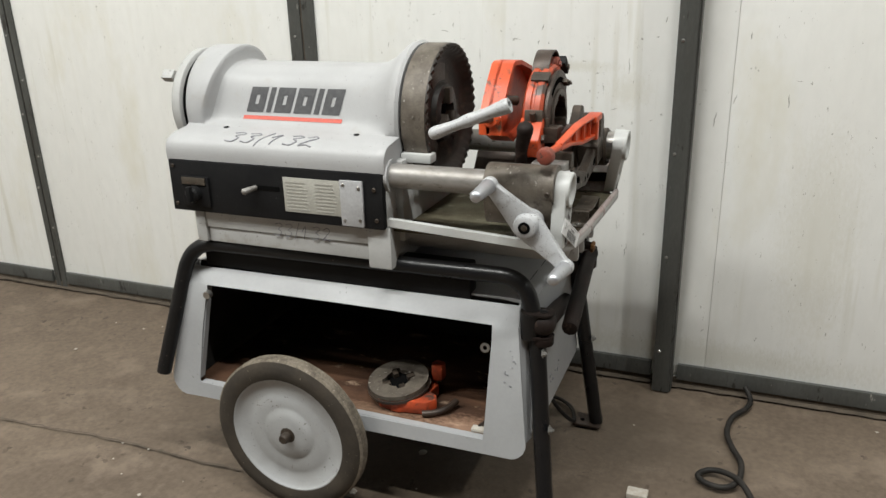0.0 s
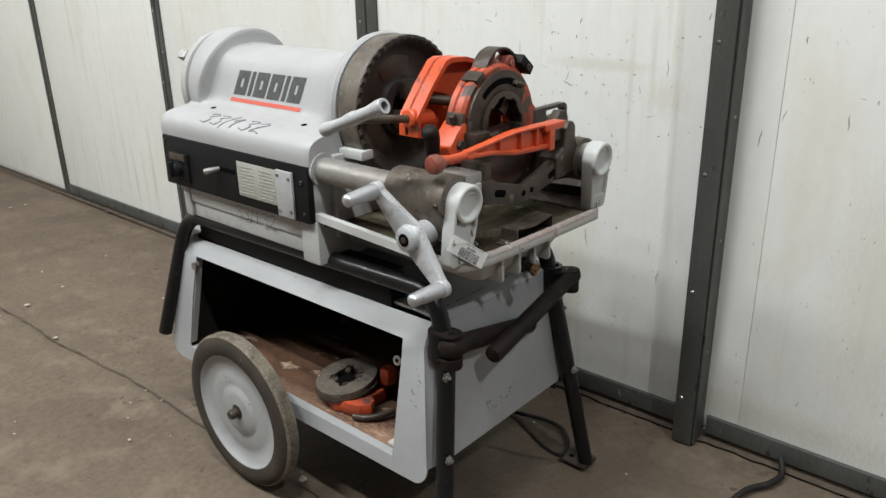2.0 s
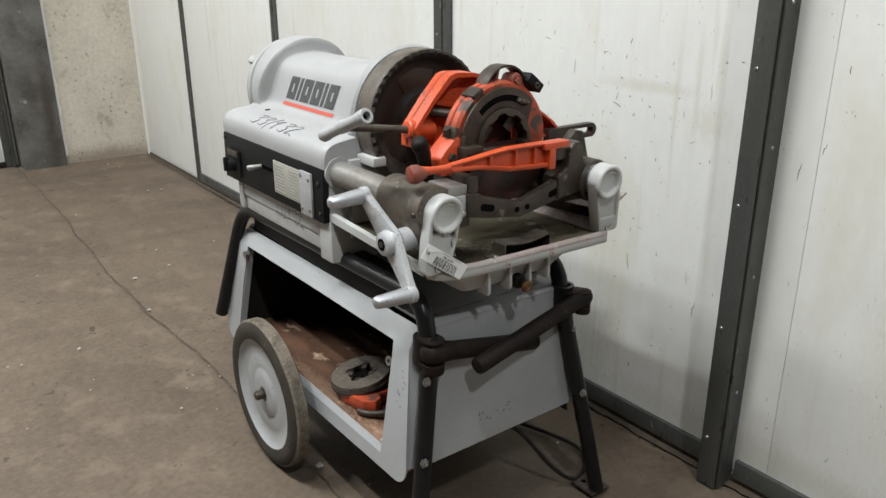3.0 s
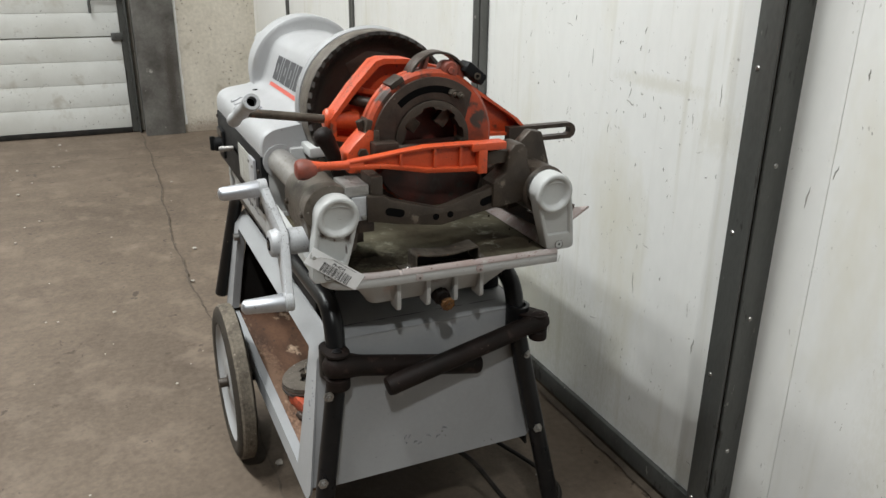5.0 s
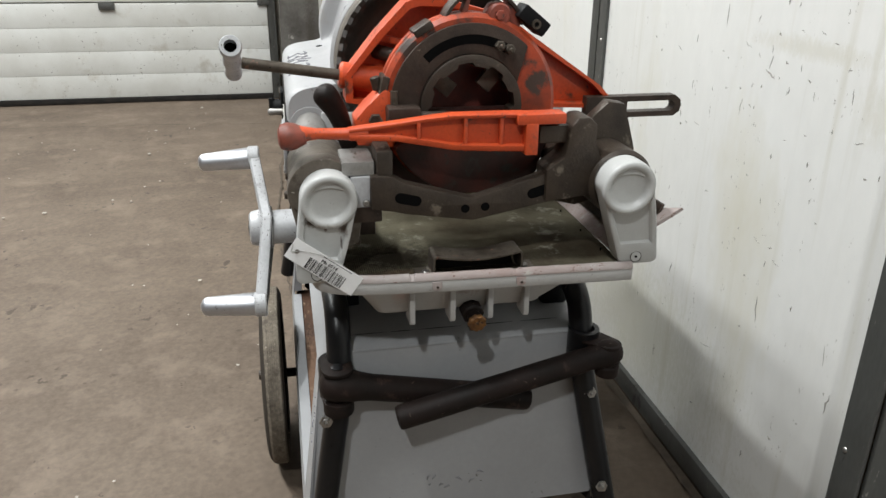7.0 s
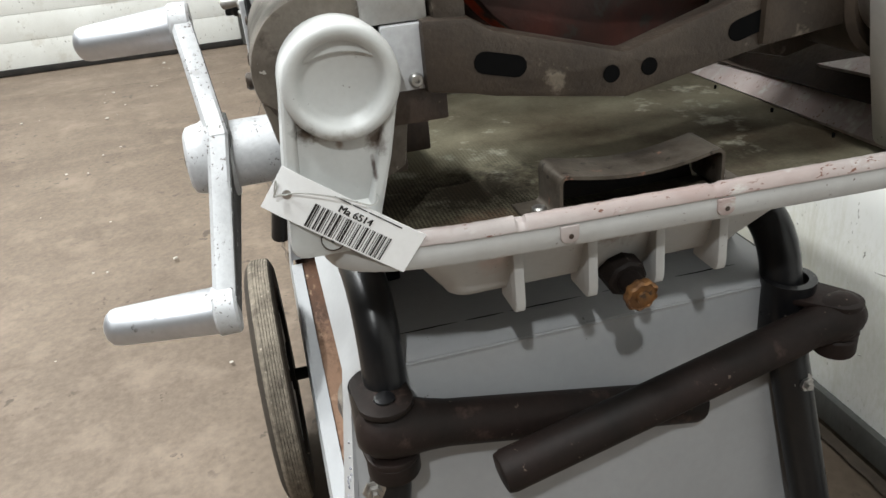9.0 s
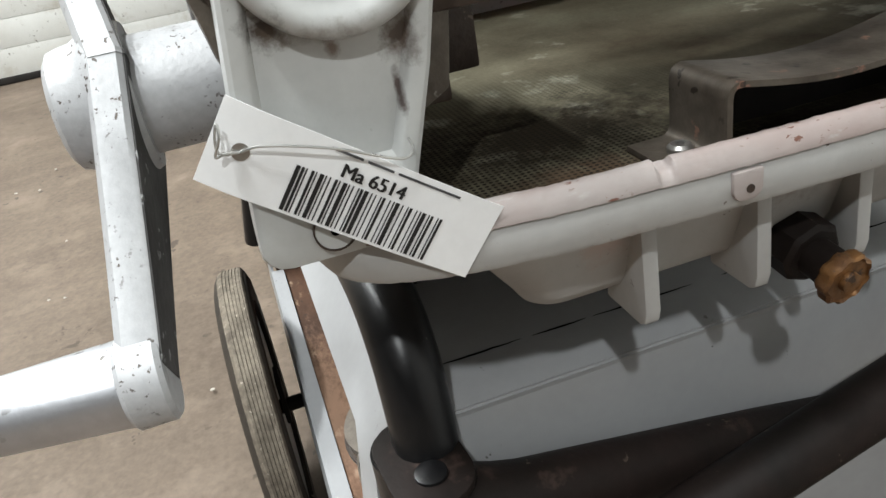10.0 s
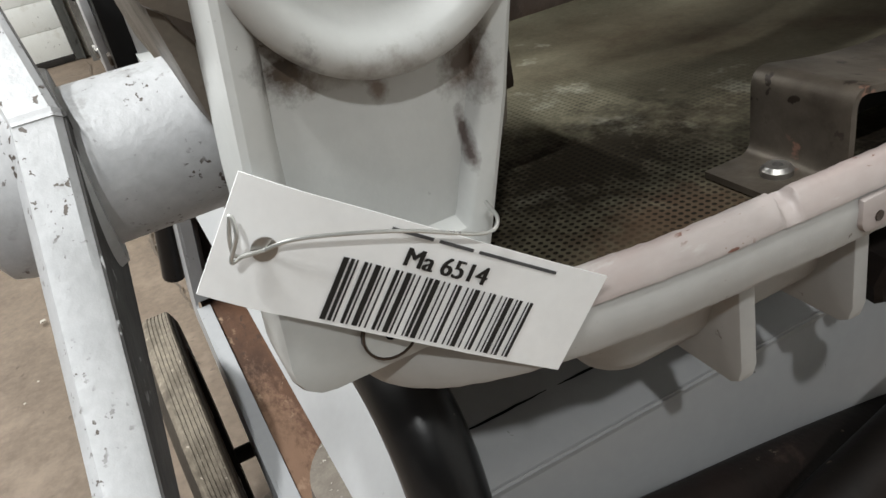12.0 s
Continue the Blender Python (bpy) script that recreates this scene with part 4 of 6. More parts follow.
def patch_on_cover(bm, corners, nu=6, nv=6, lift=0.0008):
    """A four-cornered patch, corners as (x, s), laid on the cover."""
    t = bmesh.new()
    g = [[None] * (nv + 1) for _ in range(nu + 1)]
    for i in range(nu + 1):
        for j in range(nv + 1):
            u, w = i / nu, j / nv
            a = V(corners[0]).lerp(V(corners[1]), u)
            b = V(corners[3]).lerp(V(corners[2]), u)
            p = a.lerp(b, w)
            g[i][j] = t.verts.new(on_cover(p.x, p.y, lift))
    for i in range(nu):
        for j in range(nv):
            t.faces.new((g[i][j], g[i + 1][j], g[i + 1][j + 1], g[i][j + 1]))
    bmesh.ops.recalc_face_normals(t, faces=t.faces)
    return join(bm, t)


def bar_frame(bm, x, w, s0, h, lean, b):
    def q(u, v):
        return (x + u * w + v * h * lean, s0 + v * h)
    bu, bv = b / w, b / h
    if w < 0.02:
        patch_on_cover(bm, [q(0, 0), q(1, 0), q(1, 1), q(0, 1)], 2, 6)
        return
    for c in ([q(0, 0), q(bu, 0), q(bu, 1), q(0, 1)], [q(1 - bu, 0), q(1, 0), q(1, 1), q(1 - bu, 1)], [q(bu, 0), q(1 - bu, 0), q(1 - bu, bv), q(bu, bv)], [q(bu, 1 - bv), q(1 - bu, 1 - bv), q(1 - bu, 1), q(bu, 1)]):
        patch_on_cover(bm, c, 4, 6)


# the maker's mark as plain slanted blocks over a red stripe
x = -0.545
for w in (0.041, 0.012, 0.041, 0.041, 0.012, 0.041):
    bm = B()
    bar_frame(bm, x, w, 0.048, 0.052, 0.22, 0.0165)
    part("mark_block", bm, M_INK, cover)
    x += w + 0.0065
bm = B()
patch_on_cover(bm, [(-0.551, 0.032), (-0.317, 0.032), (-0.316, 0.0405), (-0.550, 0.0405)], 20, 2)
part("red_stripe", bm, M_STRIPE, cover, "thin red printed stripe")
# felt-pen number
GLYPH = {"3": [[(0, .9), (.5, 1), (.75, .8), (.35, .55), (.7, .35), (.5, .05), (0, .1)]], "1": [[(.0, .55), (.35, .95), (.25, 0)]], "2": [[(0, .8), (.4, 1), (.65, .75), (.3, .35), (0, .05), (.4, .12), (.8, .0)]], "/": [[(.35, 1.15), (0, -.15)]]}
GLYPH["7"] = GLYPH["1"]
x = -0.538
for ch in "33/132":
    for stroke in GLYPH[ch]:
        bm = B()
        c = curve_through([(px, py, 0) for px, py in stroke], 6)
        pipe(bm, [on_cover(x + p.x * 0.036 + p.y * 0.010, -0.066 + p.y * 0.038, 0.0003) for p in c], 0.0016, 6)
        part("pen_stroke", bm, M_PENCIL, cover)
    x += 0.024 if ch == "/" else 0.037
for x, s in ((-0.575, 0.0), (-0.268, -0.003)):
    bm = B()
    p = on_cover(x, s, 0.001)
    turned(bm, [(0, 0), (0.006, 0), (0.006, 0.001), (0, 0.001)], p - V((0, 0, 0.001)), (0, -0.1, 1), 14)
    part("screw_recess", bm, M_HOLE, cover)

# rear chuck behind the cover
bm = B()
turned(bm, [(0, 0), (0.113, 0), (0.113, 0.016), (0, 0.016)], (-0.686, AY, AZ), (-1, 0, 0), 56)
rear_gap = part("chuck_gap", bm, M_HOLE, machine)
bm = B()
turned(bm, [(0.03, 0.0), (0.118, 0.0), (0.122, 0.003), (0.122, 0.020), (0.117, 0.027), (0.09, 0.032), (0.05, 0.032), (0.03, 0.03), (0.03, 0.0)], (-0.700, AY, AZ), (-1, 0, 0), 64)
rear = part("rear_centring_wheel", bm, M_CASE, machine, "grey rear centring wheel")
for a in (140, 260, 20):
    bm = B()
    c = V((-0.735, AY + 0.108 * math.cos(radians(a)), AZ + 0.108 * math.sin(radians(a))))
    box(bm, -0.030, 0.0, -0.009, 0.009, -0.011, 0.011, 0.003, Matrix.Translation(c) @ pose(0, 0, 0, a, 0, 0))
    part("grip_lug", bm, M_CASE, rear)

# control panel
bm = B()
prism(bm, [(2.148, 0.745), (2.170, 0.745), (2.170, 0.637), (2.146, 0.637)], "x", -0.676, -0.183, 0.003)
panel = part("control_panel", bm, M_BLACK, machine, "black front control panel")
PY = 2.147
bm = B()
box(bm, -0.645, -0.576, PY - 0.006, PY, 0.650, 0.714, 0.003)
switch = part("switch_plate", bm, M_BLACK, panel)
bm = B()
turned(bm, [(0, 0.016), (0.012, 0.016), (0.016, 0.012), (0.017, 0), (0, 0)], (-0.611, PY - 0.006, 0.678), (0, -1, 0), 24)
box(bm, -0.616, -0.606, PY - 0.030, PY - 0.018, 0.664, 0.697, 0.003)
part("switch_knob", bm, M_BLACK, switch)
bm = B()
box(bm, -0.640, -0.582, PY - 0.0085, PY - 0.006, 0.697, 0.712, 0.001)
part("switch_scale", bm, M_STEELPLATE, switch)
bm = B()
box(bm, -0.478, -0.408, PY - 0.0012, PY + 0.001, 0.697, 0.705)
part("lever_slot", bm, M_HOLE, panel)
bm = B()
rounded(bm, (-0.462, PY + 0.002, 0.701), (-0.476, PY - 0.030, 0.697), 0.0048, 0.0066)
part("shift_lever", bm, M_RAIL, panel, "metal shift lever")
bm = B()
box(bm, -0.398, -0.262, PY - 0.002, PY, 0.657, 0.727, 0.0006)
plate = part("data_plate", bm, M_PLATE, panel, "yellowed instruction plate with unreadable print")
for col in range(2):
    for r in range(9):
        bm = B()
        w = 0.05 * (0.75 + 0.25 * random.random())
        x0 = -0.392 + col * 0.066
        z0 = 0.719 - r * 0.0068
        box(bm, x0, x0 + w, PY - 0.0026, PY - 0.0019, z0 - 0.0028, z0)
        part("print_line", bm, M_PRINT, plate)
bm = B()
box(bm, -0.271, -0.222, PY - 0.006, PY, 0.640, 0.731, 0.003)
gp = part("cover_plate", bm, M_GREYPLATE, panel, "small grey screwed cover plate")
for x, z in ((-0.263, 0.722), (-0.230, 0.718), (-0.230, 0.655), (-0.263, 0.652)):
    screw(gp, (x, PY - 0.006, z), (0, -1, 0), 0.0035, 0.002)
for x, z in ((-0.664, 0.733), (-0.664, 0.652), (-0.200, 0.715), (-0.197, 0.655)):
    screw(panel, (x, PY - 0.0005, z), (0, -1, 0), 0.0042, 0.0025, M_IRON)
# faint second pen number on the case
x = -0.44
for ch in "33/132":
    for stroke in GLYPH[ch]:
        bm = B()
        c = curve_through([(px, py, 0) for px, py in stroke], 6)
        pipe(bm, [V((x + p.x * 0.022 + p.y * 0.004, 2.1602, 0.597 + p.y * 0.028)) for p in c], 0.0009, 5)
        part("pen_stroke", bm, M_PENCIL, case)
    x += 0.016 if ch == "/" else 0.024

# front hammer chuck
TEETH = 44


def scallop(k, i, r, h):
    a = (i % (176 // TEETH)) / (176 // TEETH)
    if k in (4, 5):
        return r, h - 0.0045 * (0.5 + 0.5 * math.cos(2 * math.pi * a))
    return r, h


bm = B()
prof = [(0.03, 0.0), (0.125, 0.0), (0.135, 0.003), (0.1355, 0.012), (0.1355, 0.058), (0.130, 0.0595), (0.124, 0.054), (0.116, 0.040), (0.105, 0.034), (0.072, 0.030), (0.060, 0.034), (0.056, 0.044), (0.046, 0.046), (0.036, 0.046), (0.034, 0.0)]
turned(bm, prof, (-0.178, AY, AZ), (1, 0, 0), 176, scallop)
chuck = part("chuck_wheel", bm, M_CHUCK, machine, "dark greasy scalloped chuck handwheel", 32)
bm = B()
turned(bm, [(0.1356, 0.004), (0.1363, 0.006), (0.1363, 0.050), (0.1356, 0.052), (0.1356, 0.004)], (-0.178, AY, AZ), (1, 0, 0), 96)
part("rim_band", bm, M_SLEEVE, chuck, "worn bare rim")
bm = B()
turned(bm, [(0, 0.0), (0.034, 0.0), (0.034, 0.002), (0, 0.002)], (-0.150, AY, AZ), (1, 0, 0), 32)
part("bore", bm, M_HOLE, chuck)
for a in (90, 210, 330):
    bm = B()
    box(bm, -0.145, -0.122, -0.011, 0.011, 0.018, 0.050, 0.003, Matrix.Translation((0, AY, AZ)) @ pose(0, 0, 0, a - 90, 0, 0))
    part("jaw", bm, M_IRON, chuck)
for a in (100, 220, 340):
    bm = B()
    o = [(0.066, -30), (0.098, -26), (0.104, 0), (0.098, 26), (0.066, 30), (0.062, 0)]
    pts = [(AY + r * math.cos(radians(a + d)), AZ + r * math.sin(radians(a + d))) for r, d in o]
    prism(bm, pts, "x", -0.150, -0.1445, 0.002)
    part("web", bm, M_RUSTIRON, chuck)

# rails
for y in (RF, RR):
    bm = B()
    cyl(bm, (-0.20, y, RZ), (0.14, y, RZ), 0.0235, None, 40, 0.001)
    part("rail", bm, M_RAIL, machine, "polished steel guide rail with oily marks")
    bm = B()
    turned(bm, [(0.0236, 0), (0.031, 0), (0.031, 0.010), (0.0236, 0.010)], (-0.186, y, RZ), (1, 0, 0), 32)
    part("rail_collar", bm, M_COVER, machine)
bm = B()
box(bm, -0.178, -0.115, 2.222, 2.252, 0.752, 0.770, 0.004)
part("chuck_guard_block", bm, M_CAP, machine)
bm = B()
box(bm, -0.182, -0.165, 2.20, 2.50, 0.60, 0.76, 0.003)
part("headstock_face", bm, M_CASE, machine)


# rail end caps
def rail_cap(cy, cz, x_top, by, bz, x_bot):
    """A pale casting: a thick round dish over a tapering foot, leaning in towards its foot."""
    R, W = 0.0325, 0.0305
    outline = arc(0, 0, R, 180 + 8, -8, 24)
    low = bz - cz
    outline += [(W * 0.98, low * 0.45)] + arc(W * 0.80 - 0.010, low + 0.010, 0.010, 0, -90, 4) + arc(-W * 0.88 + 0.010, low + 0.010, 0.010, -90, -180, 4) + [(-W * 1.0, low * 0.45)]
    def place(p, x):
        f = p[1] / low
        shift = (by - cy) * max(f, 0)
        return V((x - (x_top - x_bot) * max(f, 0), cy + p[0] + shift, cz + p[1]))
    bm = B()
    def pull(p, k, top, foot):
        return (p[0] * k, p[1] * top if p[1] > 0 else max(p[1] * k, low * foot))
    rings = [[place(p, x_top - 0.023) for p in outline], [place(p, x_top - 0.0045) for p in outline], [place(pull(p, 0.985, 0.985, 0.99), x_top - 0.0012) for p in outline], [place(pull(p, 0.94, 0.94, 0.96), x_top) for p in outline]]
    rings += [[place(pull(p, 0.83, 0.5, 0.74), x_top) for p in outline], [place(pull(p, 0.79, 0.48, 0.715), x_top - 0.0008) for p in outline], [place(pull(p, 0.74, 0.45, 0.69), x_top - 0.0042) for p in outline]]
    loft(bm, rings)
    cap = part("rail_cap", bm, M_CAP, machine, "pale grey cast rail end cap", 35)
    bm = B()
    turned(bm, [(0.0318, -0.004), (0.0318, 0.0015), (0.0305, 0.0038), (0.0270, 0.0046), (0.0238, 0.003), (0.0215, -0.0015), (0.0185, -0.0032), (0, -0.0036)], (x_top, cy, cz), (1, 0, -0.05), 56)
    part("dish", bm, M_CAP, cap, "", 60)
    p = place(((-0.004 if by > 2.4 else -0.003), low * 0.885), x_top)
    bm = B()
    turned(bm, [(0, 0.0012), (0.0064, 0.0012), (0.0066, 0.0)], p, (1, 0, 0), 24)
    part("plug", bm, M_CAP, cap)
    bm = B()
    turned(bm, [(0, 0.0018), (0.0016, 0.0018), (0.0016, 0)], p, (1, 0, 0), 10)
    part("plug_hole", bm, M_HOLE, cap)
    bm = B()
    turned(bm, [(0.0066, 0.0), (0.0066, 0.0014), (0.0071, 0.0014), (0.0071, 0.0)], p, (1, 0, 0), 24)
    part("plug_gap", bm, M_RUSTIRON, cap)
    return cap


rail_cap(2.188, 0.732, 0.161, 2.172, 0.632, 0.159)
bm = B()
cyl(bm, (0.160, 2.527, 0.741), (0.186, 2.525, 0.742), 0.0285, None, 36, 0.001)
part("rail_end_ring", bm, M_SCREW, machine, "bright steel ring behind the rear cap")
rail_cap(2.525, 0.743, 0.203, 2.560, 0.636, 0.181)

# drip pan
LZ = 0.636


def pan_ring(x1, y0, y1, z, r):
    pts = [(-0.185, y0)] + arc(x1 - r, y0 + r, r, -90, 0, 6) + arc(x1 - r, y1 - r, r, 0, 90, 6) + [(-0.185, y1)]
    return [V((x, y, z)) for x, y in pts]


secs = [pan_ring(0.100, 2.280, 2.42, 0.576, 0.010), pan_ring(0.136, 2.244, 2.446, 0.576, 0.012), pan_ring(0.1415, 2.240, 2.450, 0.578, 0.014), pan_ring(0.1450, 2.237, 2.453, 0.583, 0.016), pan_ring(0.1545, 2.217, 2.495, 0.611, 0.020), pan_ring(0.162, 2.200, 2.512, 0.622, 0.020), pan_ring(0.164, 2.196, 2.52, 0.629, 0.020)]
bm = B()
loft(bm, secs)
pan = part("drip_pan", bm, M_PAN, machine, "pale grey cast drip pan with worn lip")
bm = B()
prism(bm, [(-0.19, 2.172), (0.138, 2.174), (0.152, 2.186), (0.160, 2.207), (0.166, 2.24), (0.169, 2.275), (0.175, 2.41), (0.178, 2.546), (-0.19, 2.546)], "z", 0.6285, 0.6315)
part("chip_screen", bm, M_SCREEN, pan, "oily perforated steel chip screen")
bm = B()
n = 60
front_lip = [V((-0.192 + 0.325 * i / n, 2.165, LZ + 0.018 - 0.018 * i / n)) for i in range(n + 1)]
loft(bm, [[p + V((0, -0.006, 0.003)), p + V((0, 0.006, 0.003)), p + V((0, 0.006, -0.012)), p + V((0, -0.006, -0.012))] for p in front_lip])
part("front_lip", bm, M_CAP, pan, "pale grey lip")
bm = B()
LIP = curve_through([(0.132, 2.1675, 0), (0.146, 2.172, 0), (0.157, 2.184, 0), (0.1655, 2.205, 0), (0.1715, 2.238, 0), (0.1745, 2.275, 0), (0.1765, 2.31, 0), (0.1805, 2.41, 0), (0.1855, 2.548, 0)], 60)
bead, flange = [], []
for i, p in enumerate(LIP):
    d = (LIP[min(i + 1, len(LIP) - 1)] - LIP[max(i - 1, 0)]).normalized()
    o = V((d.y, -d.x, 0))
    y = p.y
    w = 0.0002 * noise.noise(V((y * 90, 0, 0))) + 0.0003 * noise.noise(V((y * 300, 2, 0)))
    nick = 0.0036 * max(0.0, 1 - abs((y - 2.2785) / 0.0034) ** 4) + 0.0005 * abs(noise.noise(V((y * 110, 5, 0)))) + 0.002 * max(0.0, 1 - abs((y - 2.402) / 0.003) ** 2)
    z = 0.6425 + w
    bead.append([p + o * a + V((0, 0, z + h)) for a, h in ((-0.0055, -0.0095), (-0.0055, -0.0022), (-0.0035, -0.0002 - nick), (-0.0012, 0.0 - nick), (0.0006, -0.0010 - nick * 0.9), (0.0034, -0.0066 - nick * 0.3), (0.0034, -0.0082), (0.0014, -0.0095))])
    zb = 0.6185 + w
    flange.append([p + o * a + V((0, 0, h)) for a, h in ((-0.005, 0.6335), (0.0022, 0.6335), (0.0030, 0.6300), (0.0026, zb + 0.0025), (0.0010, zb), (-0.0035, zb), (-0.005, zb + 0.002))])
loft(bm, bead)
part("end_lip", bm, M_LIP, pan, "chipped lip with pinkish worn paint", 48)
bm = B()
loft(bm, flange)
part("rim_flange", bm, M_PAN, pan)
for y in (2.308, 2.409):
    x0 = 0.1765 + 0.04 * (y - 2.31)
    bm = B()
    o = [(y - 0.0065, 0.633)] + arc(y - 0.0020, 0.6262, 0.0045, 180, 270, 6) + arc(y + 0.001, 0.6262, 0.0045, 270, 360, 6) + [(y + 0.0055, 0.633)]
    prism(bm, o, "x", x0 - 0.002, x0 + 0.0042, 0.0012)
    lug = part("lug", bm, M_LIP, pan)
    bm = B()
    turned(bm, [(0, 0.0004), (0.0016, 0.0004), (0.0016, 0)], (x0 + 0.0042, y, 0.6262), (1, 0, 0), 12)
    part("lug_hole", bm, M_RUSTIRON, lug)
for y in (2.2815, 2.3315, 2.379, 2.425):
    bm = B()
    prism(bm, [(0.130, 0.5665), (0.1560, 0.5665), (0.1595, 0.5685), (0.1608, 0.574), (0.1585, 0.626), (0.130, 0.626)], "y", y - 0.0034, y + 0.0034, 0.0012)
    part("rib", bm, M_PAN, pan)
bm = B()
cyl(bm, (0.116, 2.3560, 0.580), (0.158, 2.3578, 0.5735), 0.0142, None, 8, 0.002)
cyl(bm, (0.156, 2.3578, 0.5735), (0.172, 2.3585, 0.571), 0.0085, None, 16, 0.001)
plug = part("drain_pipe", bm, M_HANDLE, pan, "black oily drain stub")
bm = B()
turned(bm, [(0, 0), (0.0105, 0), (0.0118, 0.002), (0.0118, 0.006), (0.0105, 0.0072), (0.0095, 0.0060), (0.0045, 0.0060), (0.0042, 0.0085), (0, 0.0088)], (0.169, 2.3585, 0.5708), (1, 0.05, -0.15), 36, lambda k, i, rr, h: (rr * (0.90 if 1 <= k <= 4 and i % 4 in (0, 1) else 1.0), h))
part("drain_plug", bm, M_BRASS, plug, "tarnished brass drain plug")
bm = B()
loft(bm, [[V((-0.15, 2.544, 0.632)), V((-0.15, 2.562, 0.646)), V((-0.15, 2.565, 0.643)), V((-0.15, 2.547, 0.628))], [V((0.170, 2.546, 0.634)), V((0.171, 2.568, 0.655)), V((0.171, 2.571, 0.652)), V((0.170, 2.549, 0.630))]])
part("rear_lip", bm, M_LIP, pan, "pinkish worn rear lip")
# Plate added in a dark tone for the shade behind the rear lip.
bm = B()
loft(bm, [[V((-0.15, 2.552, 0.645)), V((-0.15, 2.592, 0.70)), V((-0.15, 2.595, 0.70)), V((-0.15, 2.555, 0.643))], [V((0.168, 2.563, 0.653)), V((0.150, 2.598, 0.700)), V((0.150, 2.601, 0.70)), V((0.168, 2.566, 0.651))]])
part("splash_plate", bm, M_RUSTIRON, pan, "splash plate coloured dark for the shade behind the lip")
bm = B()
loft(bm, [[V((0.06, 2.562, 0.668)), V((0.171, 2.564, 0.674)), V((0.172, 2.612, 0.703))], [V((0.06, 2.565, 0.665)), V((0.171, 2.567, 0.671)), V((0.172, 2.615, 0.700))]])
part("splash_flap", bm, M_LIP, pan, "pinkish worn splash flap")
# curved bracket lying on the screen
top = [V((0, 2.3055 + 0.1065 * k / 12, 0.661 - 0.007 * math.sin(math.pi * k / 12))) for k in range(13)]
bend = fillet([V((0, 2.286, 0.6332)), V((0, 2.3055, 0.6332))] + [top[0], top[2]], 0.006, 5)[:-1] + top[2:11] + fillet([top[10], top[12], V((0, 2.412, 0.6332)), V((0, 2.432, 0.6332))], 0.006, 5)[1:]
secs = []
for k, p in enumerate(bend):
    d = (bend[min(k + 1, len(bend) - 1)] - bend[max(k - 1, 0)]).normalized()
    nrm = V((0, -d.z, d.y)) * 0.0011
    secs.append([V((0.138, 0, 0)) + p + nrm, V((0.1725, 0, 0)) + p + nrm, V((0.1725, 0, 0)) + p - nrm, V((0.138, 0, 0)) + p - nrm])
bm = B()
loft(bm, secs)
br = part("bracket", bm, M_STEELPLATE, pan, "bent dark steel bracket on the screen", 40)
# Dark plate fills the bracket's hollow with painted shade.
bm = B()
prism(bm, [(2.3068, 0.632), (2.4108, 0.632)] + [(p.y, p.z - 0.0013) for p in reversed(top[1:12])], "x", 0.1385, 0.1400)
part("bracket_mesh", bm, M_INSIDE, br)
for y in (2.297, 2.421):
    screw(br, (0.1545, y + (0.001 if y < 2.35 else -0.001), 0.6343), (0, 0, 1), 0.0047, 0.0030)
for x in (-0.11, -0.03, 0.05, 0.12):
    bm = B()
    cyl(bm, (x, 2.5345, 0.6315), (x, 2.5345, 0.6345), 0.0011, None, 8)
    part("stud", bm, M_HOLE, pan)

# carriage
bm = B()
o = arc(RF, RZ, 0.0380, -8, 176, 20) + [(2.1462, 0.720), (2.1505, 0.698), (2.1570, 0.680), (2.166, 0.668), (2.205, 0.663), (2.222, 0.672), (2.226, 0.70)]
prism(bm, o, "x", 0.014, 0.138, 0.0025)
sleeve = part("front_sleeve", bm, M_SLEEVE, machine, "oily grey carriage sleeve on the front rail", 25)
bm = B()
o = arc(RF, RZ, 0.0398, 30, 200, 18) + [(2.160, 0.712), (2.175, 0.74)]
prism(bm, o, "x", 0.112, 0.1405, 0.002)
part("sleeve_flange", bm, M_SLEEVE, sleeve, "", 25)
for x, z in ((0.028, 0.724), (0.131, 0.733)):
    screw(sleeve, (x, 2.1455 if x < 0.1 else 2.1435, z), (0, -1, 0), 0.0048, 0.0035, M_IRON)
bm = B()
turned(bm, [(0.0238, 0), (0.0375, 0), (0.0375, 0.004), (0.0238, 0.004)], (0.136, RF, RZ), (1, 0, 0), 40)
part("wiper_ring", bm, M_IRON, sleeve)
bm = B()
cyl(bm, (0.02, RR, RZ), (0.165, RR, RZ), 0.040, None, 40, 0.004)
prism(bm, [(2.46, 0.70), (2.50, 0.69), (2.545, 0.70), (2.575, 0.76), (2.557, 0.818), (2.535, 0.822), (2.49, 0.78), (2.455, 0.765)], "x", 0.085, 0.105, 0.004)
prism(bm, [(2.440, 0.715), (2.505, 0.722), (2.512, 0.755), (2.500, 0.785), (2.500, 0.806), (2.490, 0.816), (2.476, 0.816), (2.466, 0.804), (2.462, 0.77), (2.44, 0.755)], "x", 0.118, 0.160, 0.005)
rsl = part("rear_bracket", bm, M_IRON, machine, "dark cast iron carriage bracket on the rear rail")
bm = B()
top = [(2.235, 0.762), (2.262, 0.760), (2.275, 0.752), (2.355, 0.729), (2.43, 0.751), (2.462, 0.765)]
bot = [(2.235, 0.722), (2.262, 0.7175), (2.275, 0.714), (2.355, 0.7015), (2.43, 0.716), (2.462, 0.722)]
prism(bm, [(y, z - 0.005) for y, z in bot + top[::-1]], "x", 0.136, 0.155, 0.004)
